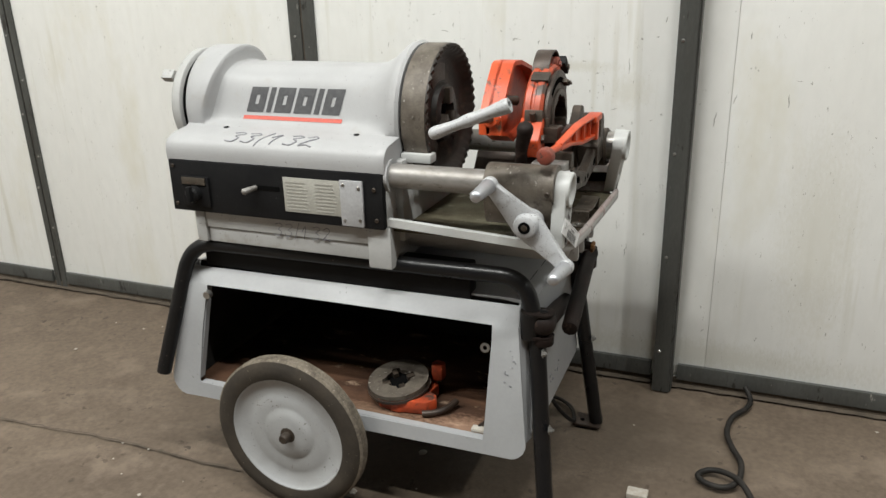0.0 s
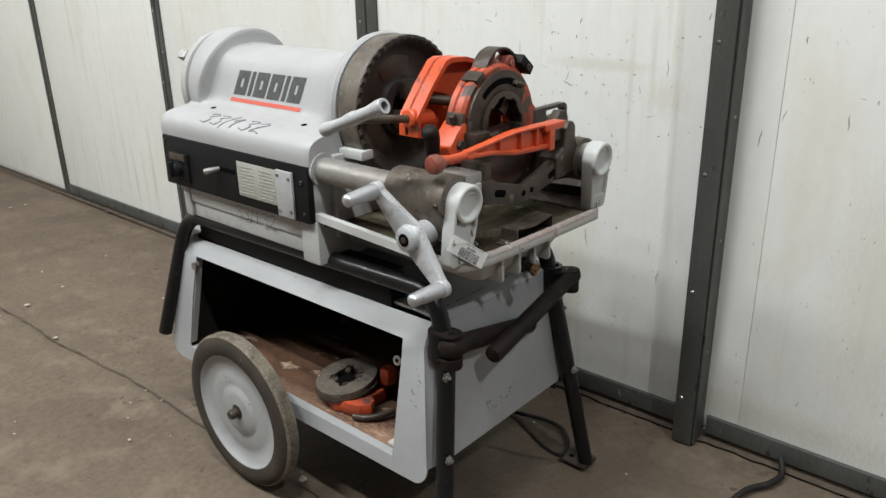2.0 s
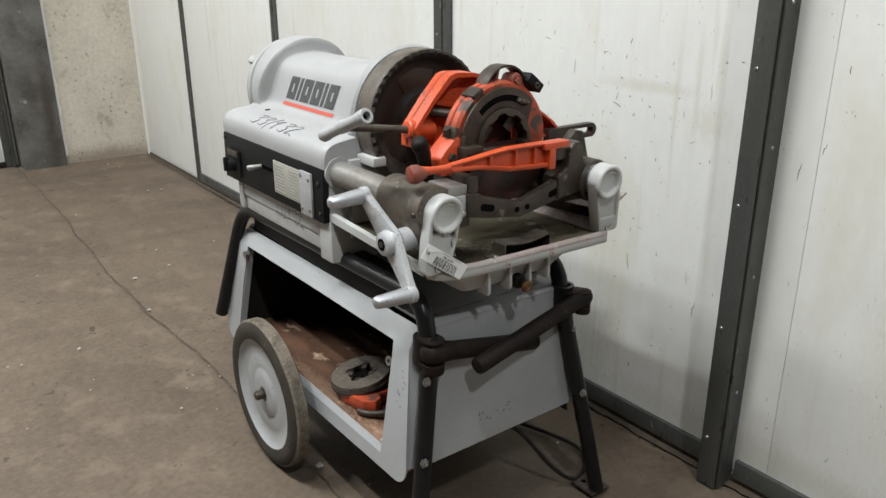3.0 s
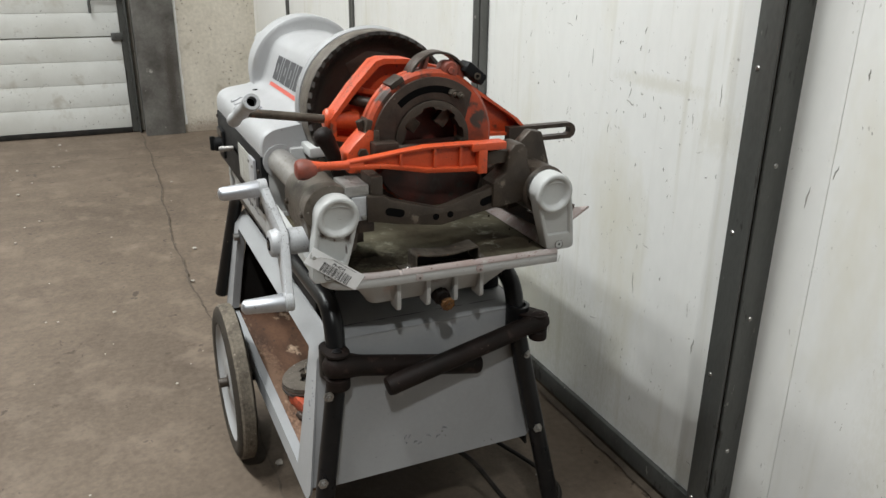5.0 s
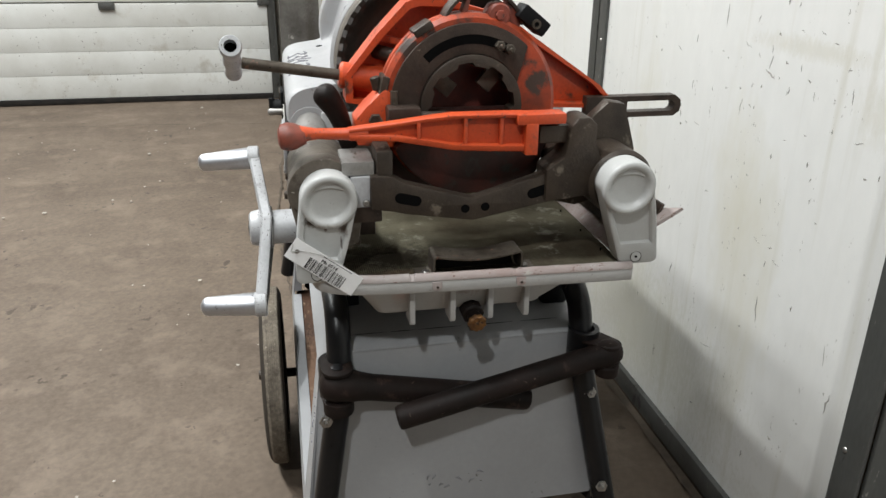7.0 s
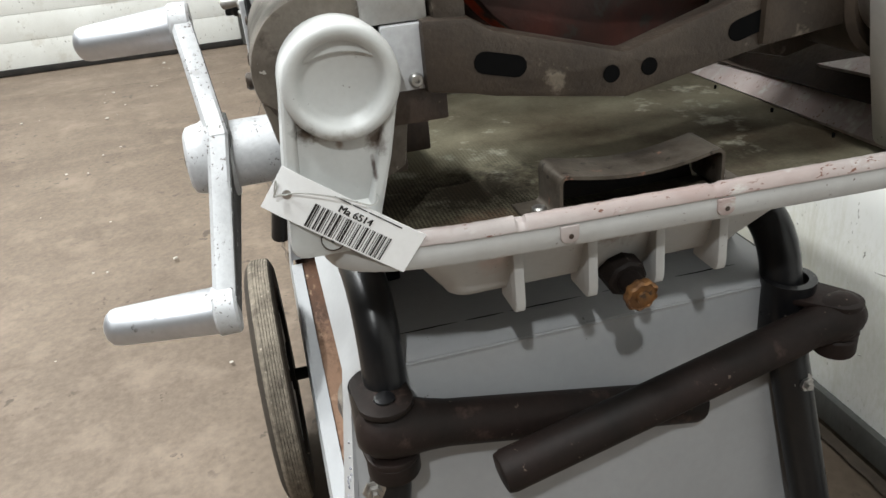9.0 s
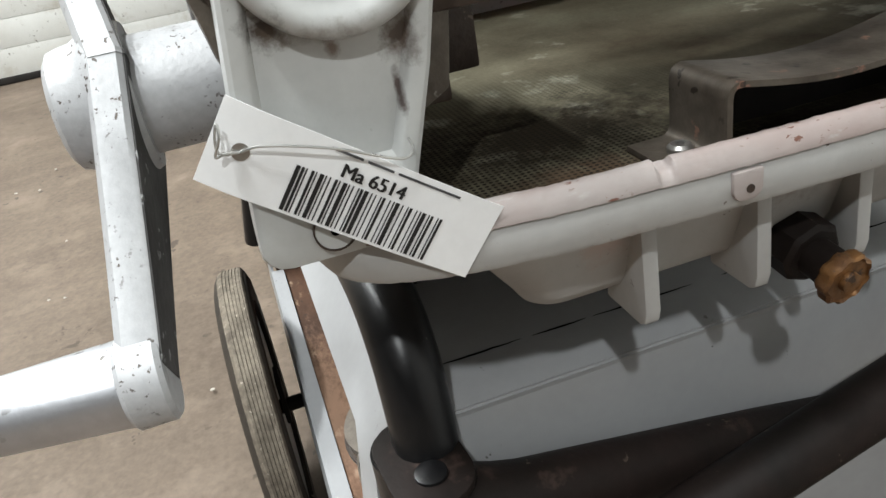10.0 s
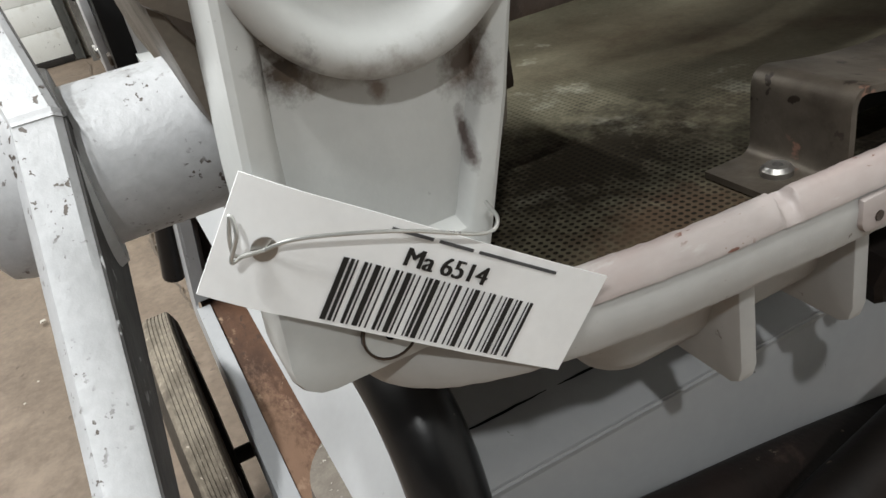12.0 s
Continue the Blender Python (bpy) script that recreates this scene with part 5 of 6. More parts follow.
cross = part("cross_bar", bm, M_IRON, machine, "brown greasy V-shaped cross bar with holes")
for y, z, w, tilt in ((2.278, 0.7275, 0.0095, -14), (2.435, 0.7290, 0.0095, 16)):
    bm = B()
    pts = arc(w, 0, 0.0062, 90, -90, 6) + arc(-w, 0, 0.0062, 270, 90, 6)
    prism(bm, pts, "x", 0.150, 0.1556, 0, Matrix.Translation((0, y, z)) @ pose(0, 0, 0, tilt, 0, 0))
    part("slot", bm, M_HOLE, cross)
for y, z in ((2.345, 0.7125), (2.369, 0.7135)):
    bm = B()
    turned(bm, [(0, 0.0006), (0.0052, 0.0006), (0.0052, 0)], (0.155, y, z), (1, 0, 0), 16)
    part("hole", bm, M_HOLE, cross)
bm = B()
box(bm, 0.120, 0.1495, 2.214, 2.240, 0.7190, 0.755, 0.0015)
blk = part("stop_block", bm, M_GREYPLATE, machine, "bright grey steel stop block")
bm = B()
box(bm, 0.085, 0.146, 2.205, 2.241, 0.7555, 0.772, 0.002)
part("stop_cap", bm, M_RAIL, blk)
screw(blk, (0.1495, 2.2305, 0.7248), (1, 0, 0), 0.0042, 0.004)
bm = B()
box(bm, 0.098, 0.150, 2.243, 2.262, 0.715, 0.784, 0.004)
part("guide_post", bm, M_IRON, machine)
for d in ((0.10, 0.143, 2.196, 2.2494, 0.698, 0.7186), (0.068, 0.1013, 2.196, 2.2458, 0.6665, 0.6976), (0.1016, 0.1305, 2.192, 2.2244, 0.6653, 0.6976)):
    bm = B()
    box(bm, *d, 0.002)
    part("guide_step", bm, M_RUSTIRON, machine)

# feed crank
HUBC = V((0.104, 2.118, 0.6855))
bm = B()
cyl(bm, HUBC + V((0, -0.002, 0)), HUBC + V((0, 0.040, 0)), 0.0200, None, 40, 0.002)
crank = part("crank", bm, M_CRANK, machine, "cast aluminium two-armed feed crank")
bm = B()
turned(bm, [(0, -0.0205), (0.0165, -0.0205), (0.0195, -0.0185), (0.0205, -0.015), (0.0212, -0.011), (0.0232, -0.0078), (0.0252, -0.0060), (0.0266, -0.0045), (0.0270, 0.0), (0.0245, 0.0058), (0, 0.0060)], HUBC, (0, 1, 0), 40)
part("hub", bm, M_CRANK, crank)
bm = B()
turned(bm, [(0, 0.0008), (0.0105, 0.0008), (0.0105, 0.0)], HUBC + V((0, -0.0204, 0)), (0, -1, 0), 24)
part("hub_recess", bm, M_HOLE, crank)
screw(crank, HUBC + V((0, -0.0208, 0)), (0, -1, 0), 0.0055, 0.0015, M_IRON)
for end, tip in (((0.041, 2.106, 0.7535), (0.036, 2.040, 0.7485)), ((0.1745, 2.106, 0.6205), (0.1670, 2.040, 0.6190))):
    e = V(end)
    bm = B()
    d = (e - HUBC)
    secs = []
    core = []
    side = V((d.z, 0, -d.x)).normalized()
    for i in range(9):
        f = i / 8
        w = 0.0165 * (1 - f) ** 1.2 + 0.0115
        th = 0.0062
        c = HUBC.lerp(e, f)
        if i < 9:
            core.append([c + side * (w * 0.93) + V((0, th - 0.001, 0)), c - side * (w * 0.93) + V((0, th - 0.001, 0)), c - side * (w * 0.93) + V((0, th + 0.0006, 0)), c + side * (w * 0.93) + V((0, th + 0.0006, 0))])
        secs.append([c + side * w + V((0, -th * 0.6, 0)), c + side * w * 0.8 + V((0, -th, 0)), c - side * w * 0.8 + V((0, -th, 0)), c - side * w + V((0, -th * 0.6, 0)), c - side * w + V((0, th * 0.75, 0)), c - side * w * 0.94 + V((0, th, 0)), c + side * w * 0.94 + V((0, th, 0)), c + side * w + V((0, th * 0.75, 0))])
    loft(bm, secs)
    arm = part("arm", bm, M_CRANK, crank)
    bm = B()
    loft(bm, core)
    part("arm_back", bm, M_ARMSIDE, arm, "dark back of the arm")
    bm = B()
    rounded(bm, e + V((0, 0.003, 0)), tip, 0.0132, 0.0105, 22)
    part("grip", bm, M_ALU, crank)
    bm = B()
    cyl(bm, e + V((0, -0.0066, 0)), e + V((0, 0.0066, 0)), 0.0142, None, 28, 0.0015)
    part("arm_end", bm, M_CRANK, arm)

# die head
DC = V((0.085, 2.364, 0.818))
bm = B()
turned(bm, [(0.058, 0.0), (0.102, 0.0), (0.107, 0.004), (0.107, 0.014), (0.104, 0.016), (0.104, 0.020), (0.107, 0.022), (0.107, 0.032), (0.102, 0.037), (0.058, 0.037), (0.058, 0.0)], DC - V((0.034, 0, 0)), (1, 0, 0), 80)
die = part("die_head_body", bm, M_ORANGE_WORN, machine, "orange-red die head with dark cam plate")
bm = B()
o = arc(DC.y, DC.z, 0.0965, 46, 176, 40) + arc(DC.y, DC.z, 0.0845, 180, 222, 12) + arc(DC.y, DC.z, 0.062, 222, 26, 60)
prism(bm, o, "x", DC.x + 0.0035, DC.x + 0.010, 0.001)
camp = part("cam_plate", bm, M_RUSTIRON, die, "brown greasy ring plate with curved slot")
bm = B()
turned(bm, [(0.048, -0.012), (0.0615, -0.012), (0.0615, 0.0125), (0.0595, 0.0135), (0.048, 0.0135), (0.048, -0.012)], DC, (1, 0, 0), 96, lambda k, i, r, h: (r + (0.0045 if r < 0.05 and i % 12 < 6 else 0.0), h))
part("inner_ring", bm, M_IRON, die)
bm = B()
o = arc(DC.y, DC.z, 0.0840, 58, 134, 18) + arc(DC.y, DC.z, 0.0735, 134, 58, 18)
prism(bm, o, "x", DC.x + 0.0098, DC.x + 0.0106)
part("curved_slot", bm, M_HOLE, camp)
for a, dr in ((66, 0.0), (57, 0.002)):
    bm = B()
    p = DC + V((0.010, (0.078 + dr) * math.cos(radians(a)), (0.078 + dr) * math.sin(radians(a))))
    cyl(bm, p, p + V((0.010, 0, 0)), 0.006, None, 6, 0.001)
    cyl(bm, p + V((0.010, 0, 0)), p + V((0.015, 0, 0)), 0.003, None, 10, 0.001)
    part("slot_nut", bm, M_STEELPLATE, camp)
for a in (50, 140, 230, 320):
    bm = B()
    box(bm, -0.010, 0.004, -0.010, 0.010, 0.026, 0.054, 0.002, Matrix.Translation(DC - V((0.008, 0, 0))) @ pose(0, 0, 0, a - 90, 0, 0))
    part("die", bm, M_STEELPLATE if a in (50, 140) else M_IRON, die)
bm = B()
turned(bm, [(0, 0), (0.060, 0), (0.060, 0.002), (0, 0.002)], DC - V((0.040, 0, 0)), (1, 0, 0), 32)
part("back_web", bm, M_REDCORE, die)
for a in (122, 166):
    bm = B()
    box(bm, -0.028, 0.006, -0.012, 0.012, 0.101, 0.110, 0.002, Matrix.Translation(DC) @ pose(0, 0, 0, a - 90, 0, 0))
    part("index_lug", bm, M_IRON, die)
bm = B()
box(bm, 0.070, 0.118, 2.262, 2.300, 0.796, 0.824, 0.003)
stop = part("stop_pin", bm, M_RUSTIRON, die)
bm = B()
cyl(bm, (0.108, 2.262, 0.812), (0.108, 2.330, 0.812), 0.006, None, 12)
part("pin", bm, M_RUSTIRON, stop)
bm = B()
cyl(bm, (0.095, 2.272, 0.824), (0.095, 2.272, 0.840), 0.0045, None, 8)
part("stop_screw", bm, M_STEELPLATE, stop)
bm = B()
prism(bm, [(2.270, 0.712), (2.452, 0.712), (2.468, 0.77), (2.45, 0.81), (2.28, 0.81), (2.262, 0.77)], "x", 0.045, 0.078, 0.006)
part("lower_body", bm, M_DARKRED, die, "dark stained red lower casting")
bm = B()
prism(bm, [(DC.y + 0.104 * math.cos(radians(a)), DC.z + 0.104 * math.sin(radians(a))) for a in range(205, 336, 10)] + [(2.435, 0.800), (2.295, 0.800)], "x", 0.090, 0.108, 0.004)
part("lower_shield", bm, M_DARKRED, die)
bm = B()
prism(bm, [(2.228, 0.776), (2.272, 0.772), (2.276, 0.832), (2.262, 0.842), (2.240, 0.822), (2.226, 0.806)], "x", 0.050, 0.092, 0.003)
ear = part("ear", bm, M_ORANGE, die, "orange-red ear with clamp bolt")
bm = B()
cyl(bm, (0.092, 2.250, 0.806), (0.099, 2.250, 0.806), 0.0085, None, 6, 0.001)
part("clamp_bolt", bm, M_IRON, ear)
bm = B()
cyl(bm, (0.074, 2.256, 0.838), (0.074, 2.252, 0.853), 0.0060, None, 12, 0.001)
part("clamp_bolt", bm, M_IRON, ear)
# throw-out lever over the head
bm = B()
o = arc(2.380, 0.900, 0.0505, 12, 168, 24) + arc(2.380, 0.900, 0.0465, 168, 12, 24)
prism(bm, o, "x", 0.050, 0.082, 0.001)
hook = part("throw_out_lever", bm, M_RUSTIRON, machine, "brown curved throw-out lever")
bm = B()
cyl(bm, (0.058, 2.398, 0.922), (0.086, 2.398, 0.922), 0.0135, None, 24, 0.002)
prism(bm, [(2.372, 0.905), (2.425, 0.905), (2.430, 0.925), (2.405, 0.936), (2.388, 0.934)], "x", 0.062, 0.078, 0.003)
cyl(bm, (0.086, 2.398, 0.922), (0.090, 2.398, 0.922), 0.006, None, 6, 0.001)
prism(bm, [(2.352, 0.915), (2.360, 0.918), (2.366, 0.944), (2.362, 0.946)], "x", 0.060, 0.078, 0.001)
part("lever_lobe", bm, M_REDKNOB, hook)
bm = B()
box(bm, -0.014, 0.018, -0.018, 0.022, -0.009, 0.009, 0.003, Matrix.Translation((0.075, 2.437, 0.917)) @ pose(0, 0, 0, -38, 0, 0))
part("lever_catch", bm, M_BLACK, hook)
bm = B()
turned(bm, [(0.003, 0), (0.0055, 0), (0.0055, 0.003), (0.003, 0.003), (0.003, 0)], (0.093, 2.440, 0.912), (1, 0, 0), 14)
part("catch_ring", bm, M_STEELPLATE, hook)

# hand lever across the carriage
K, PV = V((0.126, 2.150, 0.799)), V((0.150, 2.440, 0.806))
d = PV - K


def lever_at(y, z, dx=0.0):
    return V((K.x + (y - K.y) / (PV.y - K.y) * d.x + dx, y, z))


bm = B()
secs = []
for y, z, r in ((2.158, 0.8005, 0.0115), (2.166, 0.8015, 0.0085), (2.180, 0.8015, 0.0062), (2.205, 0.8008, 0.0066), (2.222, 0.8008, 0.0074), (2.236, 0.8012, 0.0070)):
    secs.append([lever_at(y, z + r * math.sin(a), r * math.cos(a)) for a in (2 * math.pi * k / 18 for k in range(18))])
loft(bm, secs)
lever = part("hand_lever", bm, M_ORANGE, machine, "orange-red ribbed hand lever")
EDGE = [(2.215, 0.8075, 0.7945), (2.267, 0.8140, 0.7925), (2.300, 0.8185, 0.7870), (2.331, 0.8220, 0.7815), (2.375, 0.8225, 0.7795), (2.413, 0.8225, 0.7785)]
bm = B()
loft(bm, [[lever_at(y, hi - 0.001, -0.003), lever_at(y, hi - 0.001, 0.0015), lever_at(y, lo + 0.001, 0.0015), lever_at(y, lo + 0.001, -0.003)] for y, hi, lo in EDGE])
part("lever_web", bm, M_ORANGE, lever)
for up in (1, 0):
    bm = B()
    rows_ = []
    for i, (y, hi, lo) in enumerate(EDGE):
        z0, z1 = (hi - 0.0048, hi) if up else (lo, lo + 0.0075)
        w = 0.0072 + 0.0008 * i
        rows_.append([lever_at(y, z0, -w * 0.8), lever_at(y, z0, w * 0.9), lever_at(y, z0 + 0.001, w), lever_at(y, z1 - 0.001, w), lever_at(y, z1, w * 0.85), lever_at(y, z1, -w * 0.8)])
    loft(bm, rows_)
    part("lever_flange", bm, M_ORANGE, lever, "", 50)
for y in (2.292, 2.345, 2.386):
    bm = B()
    hi, lo = 0.8215 if y > 2.3 else 0.8165, 0.780 if y > 2.3 else 0.789
    c = lever_at(y, 0.8)
    box(bm, c.x, c.x + 0.0085, y - 0.0022, y + 0.0022, lo, hi, 0.001)
    part("lever_rib", bm, M_ORANGE, lever)
bm = B()
c = K.lerp(PV, 0.93)
box(bm, c.x - 0.012, c.x + 0.014, 2.402, 2.460, 0.8095, 0.8220, 0.003)
box(bm, c.x - 0.012, c.x + 0.0145, 2.412, 2.4275, 0.7745, 0.8120, 0.003)
part("lever_fork", bm, M_ORANGE, lever)
bm = B()
turned(bm, [(0, -0.0125), (0.009, -0.0120), (0.0135, -0.0095), (0.0158, -0.003), (0.0150, 0.005), (0.0118, 0.012), (0.0090, 0.018), (0, 0.020)], K, (d.x, d.y, d.z), 28)
part("knob", bm, M_REDKNOB, lever, "worn dark red knob")
bm = B()
box(bm, 0.128, 0.152, 2.432, 2.468, 0.785, 0.806, 0.003)
part("lever_tongue", bm, M_IRON, lever)

# pipe cutter frame and its feed screw
bm = B()
body = [(2.222, 0.814), (2.222, 0.846), (2.262, 0.895), (2.298, 0.932), (2.312, 0.936), (2.352, 0.934), (2.425, 0.915), (2.46, 0.89), (2.555, 0.826), (2.575, 0.806), (2.555, 0.796), (2.46, 0.800), (2.40, 0.796), (2.30, 0.788), (2.26, 0.806)]
prism(bm, body, "x", -0.006, 0.004, 0.002)
rimp = [V((0.004, y, z)) for y, z in body]
cut = part("cutter_frame", bm, M_ORANGE, machine, "orange-red cast pipe cutter frame")
bm = B()
n = len(body)
cy0 = sum(p[0] for p in body) / n
cz0 = sum(p[1] for p in body) / n
inner = [(p[0] + (cy0 - p[0]) * 0.06, p[1] + (cz0 - p[1]) * 0.10) for p in body]
plate_with_hole(bm, body, inner, "x", -0.018, 0.024)
cyl(bm, (0.006, 2.216, 0.845), (0.006, 2.272, 0.8365), 0.0165, None, 24, 0.003)
part("frame_rim", bm, M_ORANGE, cut)
bm = B()
prism(bm, [(2.228, 0.836), (2.268, 0.828), (2.268, 0.834), (2.228, 0.842)], "x", -0.020, 0.018, 0.001)
prism(bm, [(2.258, 0.888), (2.32, 0.872), (2.32, 0.88), (2.262, 0.896)], "x", -0.012, 0.012, 0.001)
part("frame_web", bm, M_ORANGE, cut)
bm = B()
cyl(bm, (0.0, 2.262, 0.872), (0.03, 2.30, 0.865), 0.009, None, 16)
part("roller", bm, M_RUSTIRON, cut)
bm = B()
o = [(2.66, 0.784), (2.668, 0.79), (2.67, 0.798), (2.668, 0.806), (2.66, 0.812), (2.60, 0.812), (2.535, 0.812), (2.535, 0.784), (2.60, 0.784)]
i_ = [(2.655, 0.791), (2.659, 0.794), (2.660, 0.798), (2.659, 0.802), (2.655, 0.805), (2.62, 0.805), (2.592, 0.805), (2.592, 0.791), (2.62, 0.791)]
plate_with_hole(bm, o, i_, "x", 0.018, 0.034)
part("slotted_arm", bm, M_RUSTIRON, cut, "dark slotted arm")
bm = B()
cyl(bm, (0.006, 2.10, 0.862), (0.006, 2.262, 0.838), 0.0068, None, 18)
feed = part("feed_screw", bm, M_STEELPLATE, machine, "dark cutter feed screw with aluminium cross handle")
bm = B()
TL, TR_ = V((-0.058, 2.086, 0.838)), V((0.080, 2.093, 0.892))
q = (TR_ - TL)
turned(bm, [(0, 0.0), (0.005, 0.0005), (0.0088, 0.003), (0.0108, 0.008), (0.0112, 0.016), (0.0098, 0.030), (0.0090, 0.045), (0.0092, 0.058), (0.0108, 0.068), (0.0112, 0.078), (0.0100, 0.090), (0.0098, q.length - 0.034), (0.0116, q.length - 0.022), (0.0126, q.length - 0.010), (0.0126, q.length - 0.002), (0.0115, q.length), (0.0072, q.length), (0.0072, q.length - 0.02), (0, q.length - 0.02)], TL, q, 28)
part("cross_handle", bm, M_CRANK, feed, "dull silver tube handle")
bm = B()
e = TL + q * 0.985
turned(bm, [(0, 0), (0.0074, 0)], e - q.normalized() * 0.012, q, 20)
turned(bm, [(0, 0.001), (0.0073, 0.001), (0.0073, 0)], e - q.normalized() * 0.014, q, 20)
part("handle_bore", bm, M_HOLE, feed)
# dark pear-shaped lever
bm = B()
path = curve_through([(0.079, 2.187, 0.843), (0.077, 2.194, 0.834), (0.073, 2.203, 0.820), (0.067, 2.211, 0.802), (0.064, 2.216, 0.784), (0.062, 2.222, 0.768)], 6)
def pear(q):
    return 0.0148 * math.sqrt(max(1 - ((0.22 - q) / 0.22) ** 2, 0.02)) if q < 0.22 else 0.0148 - 0.0040 * min((q - 0.22) / 0.5, 1.0)
pipe(bm, path, pear, 20)
part("lock_lever", bm, M_HANDLE, machine, "dark greasy pear-shaped locking lever", 60)

# ---- spare die head lying on the shelf ----
SP = V((-0.198, 2.237, 0.2225))
spare = thing("spare_die_head", SP, "spare orange-red die head with grey cam disc on the shelf", "die head")
bm = B()
prism(bm, [(SP.x + a, SP.y + b) for a, b in [(-0.052, -0.030), (-0.038, -0.056), (-0.012, -0.060), (-0.006, -0.064), (0.012, -0.065), (0.020, -0.061), (0.042, -0.058), (0.070, -0.052), (0.086, -0.030), (0.078, -0.012), (0.062, -0.006), (0.066, 0.03), (0.045, 0.055), (0.0, 0.058), (-0.045, 0.04)]], "z", SP.z + 0.001, SP.z + 0.030, 0.005)
part("body", bm, M_ORANGE_WORN, spare)
bm = B()
n = 40
hole = [(r_ * math.cos(2 * math.pi * i / n), r_ * math.sin(2 * math.pi * i / n)) for i in range(n) for r_ in (0.036 if i % 10 < 4 else 0.028,)]
disc = [(0.066 * math.cos(2 * math.pi * i / n), 0.066 * math.sin(2 * math.pi * i / n)) for i in range(n)]
tilt = Matrix.Translation(SP + V((-0.012, -0.005, 0.040))) @ pose(0, 0, 0, 8, -6, 20)
t = B()
plate_with_hole(t, disc, hole, "z", 0.0, 0.010)
t.transform(tilt)
join(bm, t)
part("cam_disc", bm, M_SLEEVE, spare, "bare grey cam disc")
bm = B()
t = B()
turned(t, [(0.037, -0.016), (0.045, -0.016), (0.045, -0.001), (0.037, -0.001), (0.037, -0.016)], (0, 0, 0), (0, 0, 1), 32)
turned(t, [(0.066, -0.007), (0.070, -0.007), (0.070, -0.001), (0.066, -0.001), (0.066, -0.007)], (0, 0, 0), (0, 0, 1), 40)
t.transform(tilt)
join(bm, t)
part("disc_seat", bm, M_RUSTIRON, spare)
bm = B()
t = B()
turned(t, [(0, 0), (0.040, 0), (0.040, 0.0012), (0, 0.0012)], (0, 0, -0.004), (0, 0, 1), 24)
t.transform(tilt)
join(bm, t)
part("bore", bm, M_HOLE, spare)
for a in (20, 110, 200, 290):
    bm = B()
    t = B()
    box(t, 0.019, 0.038, -0.006, 0.006, -0.012, 0.0075, 0.001, pose(0, 0, 0, 0, 0, a))
    t.transform(tilt)
    join(bm, t)
    part("die", bm, M_IRON, spare)
bm = B()
prism(bm, [(SP.x + a, SP.y + b) for a, b in [(0.050, 0.030), (0.072, 0.034), (0.074, 0.058), (0.050, 0.062), (0.044, 0.045)]], "z", SP.z + 0.034, SP.z + 0.072, 0.006)
part("lug", bm, M_ORANGE_WORN, spare)
bm = B()
pipe(bm, curve_through([SP + V((0.065, -0.06, 0.008)), SP + V((0.088, -0.052, 0.010)), SP + V((0.108, -0.03, 0.012)), SP + V((0.118, 0.0, 0.014))], 6), 0.007, 10)
part("lever", bm, M_RUSTIRON, spare)
bm = B()
pipe(bm, curve_through([(-0.01, 2.165, 0.226), (0.005, 2.20, 0.232), (0.012, 2.25, 0.236)], 6), 0.006, 10, 0.6)
solid("steel_hook", bm, M_RUSTIRON, "dark bent steel hook lying on the shelf", "hook")
bm = B()
box(bm, -0.020, 0.020, 2.158, 2.176, 0.2225, 0.2305, 0.003)
solid("wood_chip", bm, M_CHIP, "small pale scrap on the rusty shelf", "scrap")

# ---- paper tag ----
TC = V((0.1672, 2.1785, 0.6560))
tag = thing("inventory_tag", TC, "white card inventory tag with barcode, wired to the cap", "tag")
U = V((0.006, 0.074, -0.052)).normalized()
W_ = V((0.10, 0.55, 0.78))
W_ = (W_ - U * W_.dot(U)).normalized()
N = U.cross(W_).normalized()
if N.x < 0:
    N = -N


def on_tag(u, w, lift=0.0):
    """Centimetre-true card coordinates; the far end of the card bends back."""
    bend = -0.010 * max(0.0, (-u - 0.030) / 0.02) ** 1.5 * 0.35 - 0.0 * w
    return TC + U * u + W_ * w + N * (lift + bend + 0.0015 * math.sin(u * 40))


HALF, HW = 0.0447, 0.0136
bm = B()
secs = []
for i in range(25):
    u = -HALF + 2 * HALF * i / 24
    lo, hi = -HW, HW
    secs.append([on_tag(u, lo, 0), on_tag(u, hi, 0), on_tag(u, hi, -0.0004), on_tag(u, lo, -0.0004)])
loft(bm, secs)
card = part("card", bm, M_PAPER, tag)
u = -0.0195
widths = "312113211231121321123112131121321213112312113213112" * 2
for k, c in enumerate(widths):
    w = int(c) * 0.00043
    if u > 0.0285:
        break
    if k % 2 == 0:
        bm = B()
        loft(bm, [[on_tag(u, -0.0125, 0.0003), on_tag(u, 0.0026, 0.0003)], [on_tag(u + w, -0.0125, 0.0003), on_tag(u + w, 0.0026, 0.0003)]], False, False)
        part("barcode_bar", bm, M_BARCODE, card)
    u += w
# printed number
fc = bpy.data.curves.new("tag_number", "FONT")
fc.body, fc.size, fc.align_x = "Ma 6514", 0.0066, "CENTER"
tmp = new("tag_number", fc)
dg = bpy.context.evaluated_depsgraph_get()
me = bpy.data.meshes.new_from_object(tmp.evaluated_get(dg))
bpy.data.objects.remove(tmp)
for v in me.vertices:
    v.co = on_tag(0.0035 + v.co.x * 0.90, 0.0040 + v.co.y * 0.95, 0.0003)
whole = bmesh.new()
whole.from_mesh(me)
bmesh.ops.remove_doubles(whole, verts=whole.verts, dist=1e-7)
whole.verts.ensure_lookup_table()
seen = set()
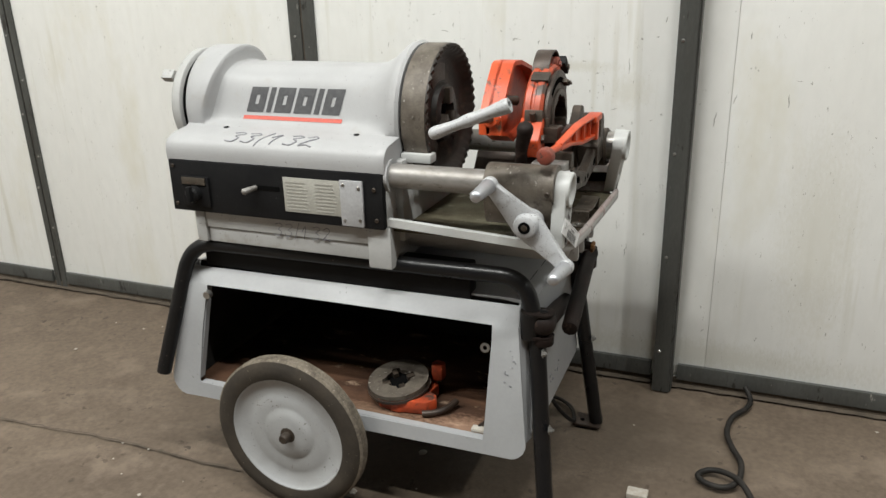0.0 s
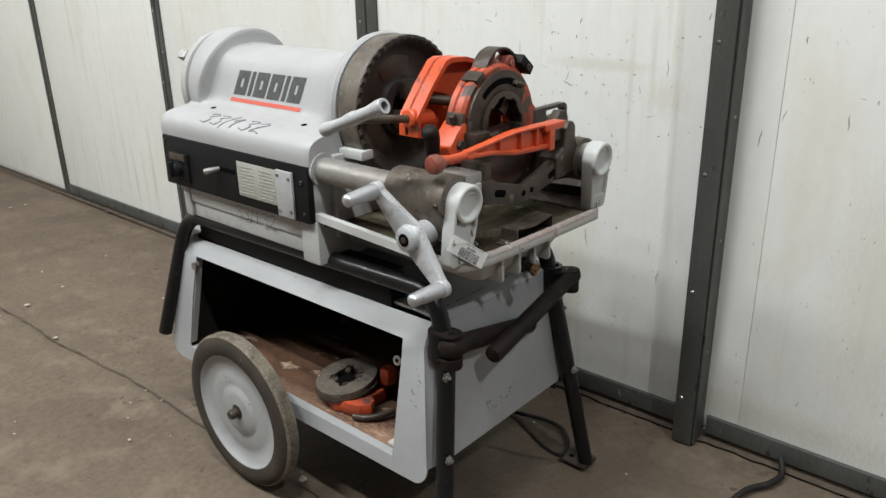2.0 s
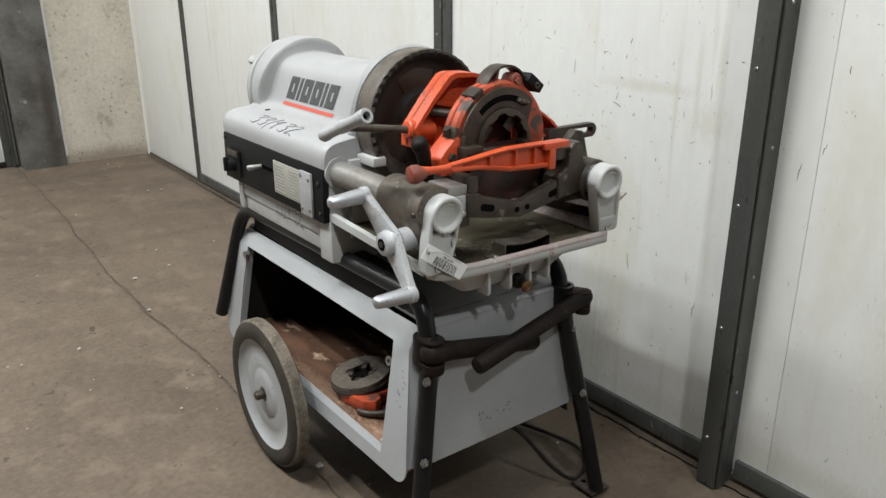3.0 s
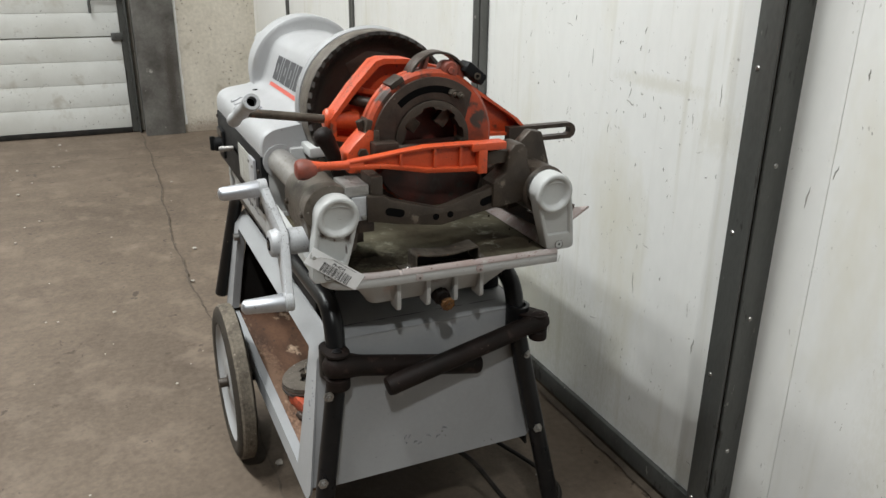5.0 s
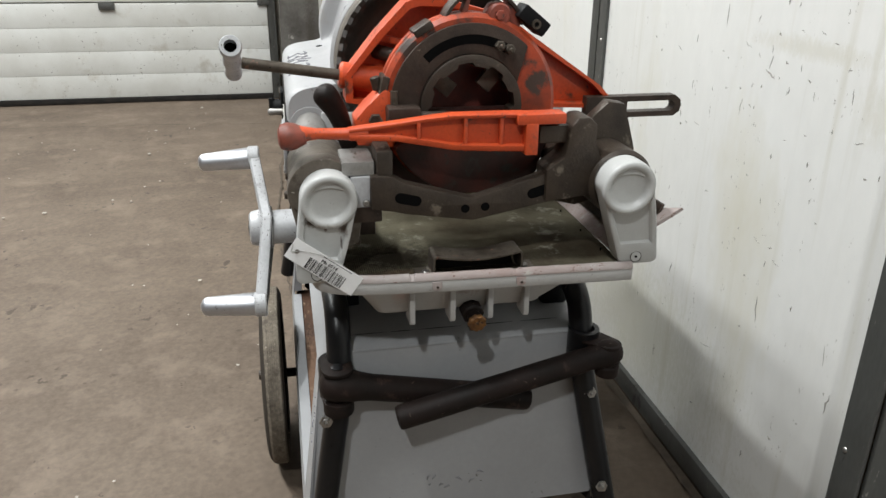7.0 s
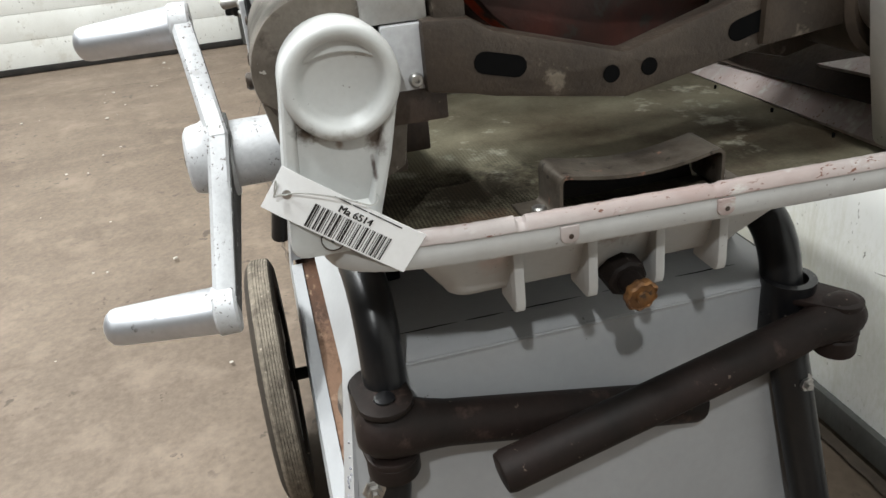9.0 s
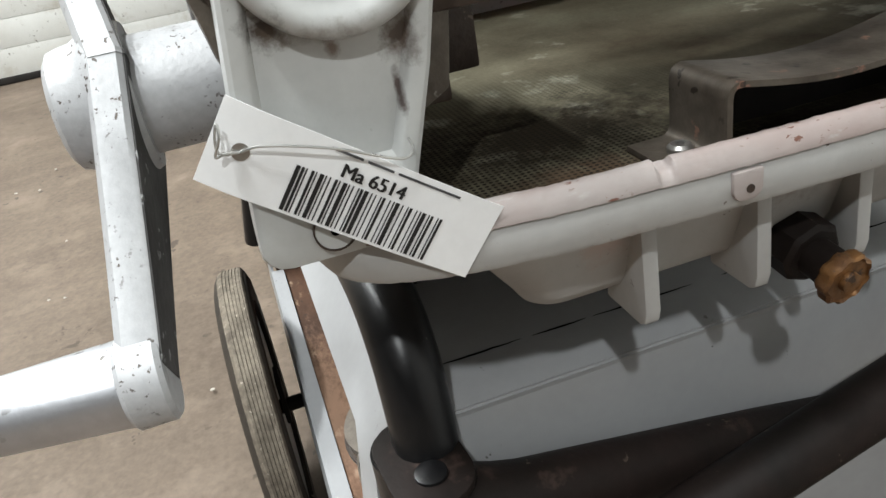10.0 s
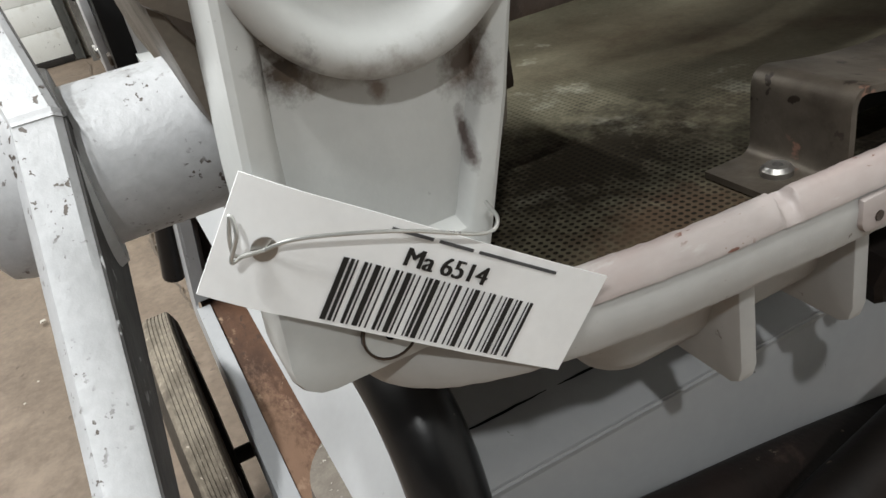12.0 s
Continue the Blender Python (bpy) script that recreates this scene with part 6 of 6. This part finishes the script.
for v0 in whole.verts:
    if v0 in seen:
        continue
    stack, island = [v0], []
    seen.add(v0)
    while stack:
        v = stack.pop()
        island.append(v)
        for e in v.link_edges:
            w = e.other_vert(v)
            if w not in seen:
                seen.add(w)
                stack.append(w)
    faces = {fc_ for v in island for fc_ in v.link_faces}
    bm = B()
    for dx in (-0.0002, 0.0, 0.0002):
        copy = {v: bm.verts.new(v.co + U * dx + N * (dx * 0.2)) for v in island}
        for fc_ in faces:
            bm.faces.new([copy[v] for v in fc_.verts])
    part("character", bm, M_BARCODE, card)
whole.free()
bpy.data.meshes.remove(me)
x = -0.0120
for w in (0.0098, 0.0085, 0.0210):
    bm = B()
    loft(bm, [[on_tag(x, 0.0109, 0.0003), on_tag(x, 0.0117, 0.0003)], [on_tag(x + w, 0.0109, 0.0003), on_tag(x + w, 0.0117, 0.0003)]], False, False)
    part("print_bar", bm, M_INK, card)
    x += w + 0.0014
bm = B()
t = B()
turned(t, [(0.0012, 0), (0.0027, 0), (0.0027, 0.0003), (0.0012, 0.0003)], (0, 0, 0), (0, 0, 1), 18)
t.transform(Matrix.Translation(on_tag(-0.0355, 0.000, 0.0002)) @ N.to_track_quat("Z", "Y").to_matrix().to_4x4())
join(bm, t)
part("eyelet", bm, M_SCREW, card)
bm = B()
h = on_tag(-0.0355, 0.000, 0.0008)
pts = [h, on_tag(-0.030, 0.0055, 0.003), on_tag(-0.012, 0.0125, 0.004), on_tag(0.006, 0.0165, 0.003), on_tag(0.010, 0.0195, 0.0), on_tag(0.009, 0.021, -0.006)]
pipe(bm, curve_through(pts, 8), 0.00045, 8)
pts = [h, on_tag(-0.0405, -0.002, 0.003), on_tag(-0.0430, 0.001, 0.004), on_tag(-0.0445, 0.006, 0.004), on_tag(-0.0425, 0.003, 0.005), on_tag(-0.0415, -0.003, 0.004), on_tag(-0.0395, -0.0015, 0.003), h]
pipe(bm, curve_through(pts, 8), 0.00045, 8)
part("wire", bm, M_WIRE, tag, "twisted tin wire")

# ---- cables and scraps on the floor ----
bm = B()
pipe(bm, curve_through([(0.500, 2.875, 0.03), (0.515, 2.845, 0.012), (0.505, 2.80, 0.009), (0.474, 2.745, 0.009), (0.464, 2.67, 0.009), (0.478, 2.61, 0.009), (0.500, 2.55, 0.009), (0.497, 2.48, 0.010), (0.470, 2.443, 0.010), (0.430, 2.447, 0.009), (0.411, 2.470, 0.009), (0.430, 2.495, 0.010), (0.465, 2.488, 0.018), (0.50, 2.46, 0.02), (0.53, 2.40, 0.010), (0.54, 2.30, 0.009), (0.50, 2.18, 0.009)], 8), 0.0068, 12)
solid("power_cable", bm, M_CABLE, "black rubber power cable curling on the floor by the wall", "cable")
bm = B()
pipe(bm, curve_through([(0.02, 2.40, 0.212), (0.05, 2.47, 0.16), (0.085, 2.54, 0.06), (0.10, 2.60, 0.010), (0.07, 2.67, 0.008), (0.0, 2.70, 0.008), (-0.15, 2.66, 0.008), (-0.3, 2.60, 0.008)], 8), 0.005, 10)
solid("machine_cable", bm, M_CABLE, "thin black cable hanging under the tray", "cable")
bm = B()
box(bm, 0.27, 0.315, 2.345, 2.375, 0.0, 0.014, 0.003)
solid("floor_scrap", bm, M_CHIP, "small pale scrap lying on the concrete floor", "scrap")
bm = B()
for k in range(150):
    x, y = random.uniform(-3.9, 1.3), random.uniform(0.6, 2.84)
    r = random.choice((0.002, 0.003, 0.004, 0.008)) * random.uniform(0.7, 1.3)
    t = bmesh.new()
    bmesh.ops.create_icosphere(t, subdivisions=1, radius=r)
    for v in t.verts:
        v.co *= 1 + 0.5 * noise.noise(v.co * 300 + V((k, 0, 0)))
        v.co.z *= 0.4
    bmesh.ops.transform(t, matrix=Matrix.Translation((x, y, r * 0.25)), verts=t.verts)
    join(bm, t)
solid("floor_debris", bm, M_CHIP, "pale chips and grit scattered on the floor", "debris", "stuff")
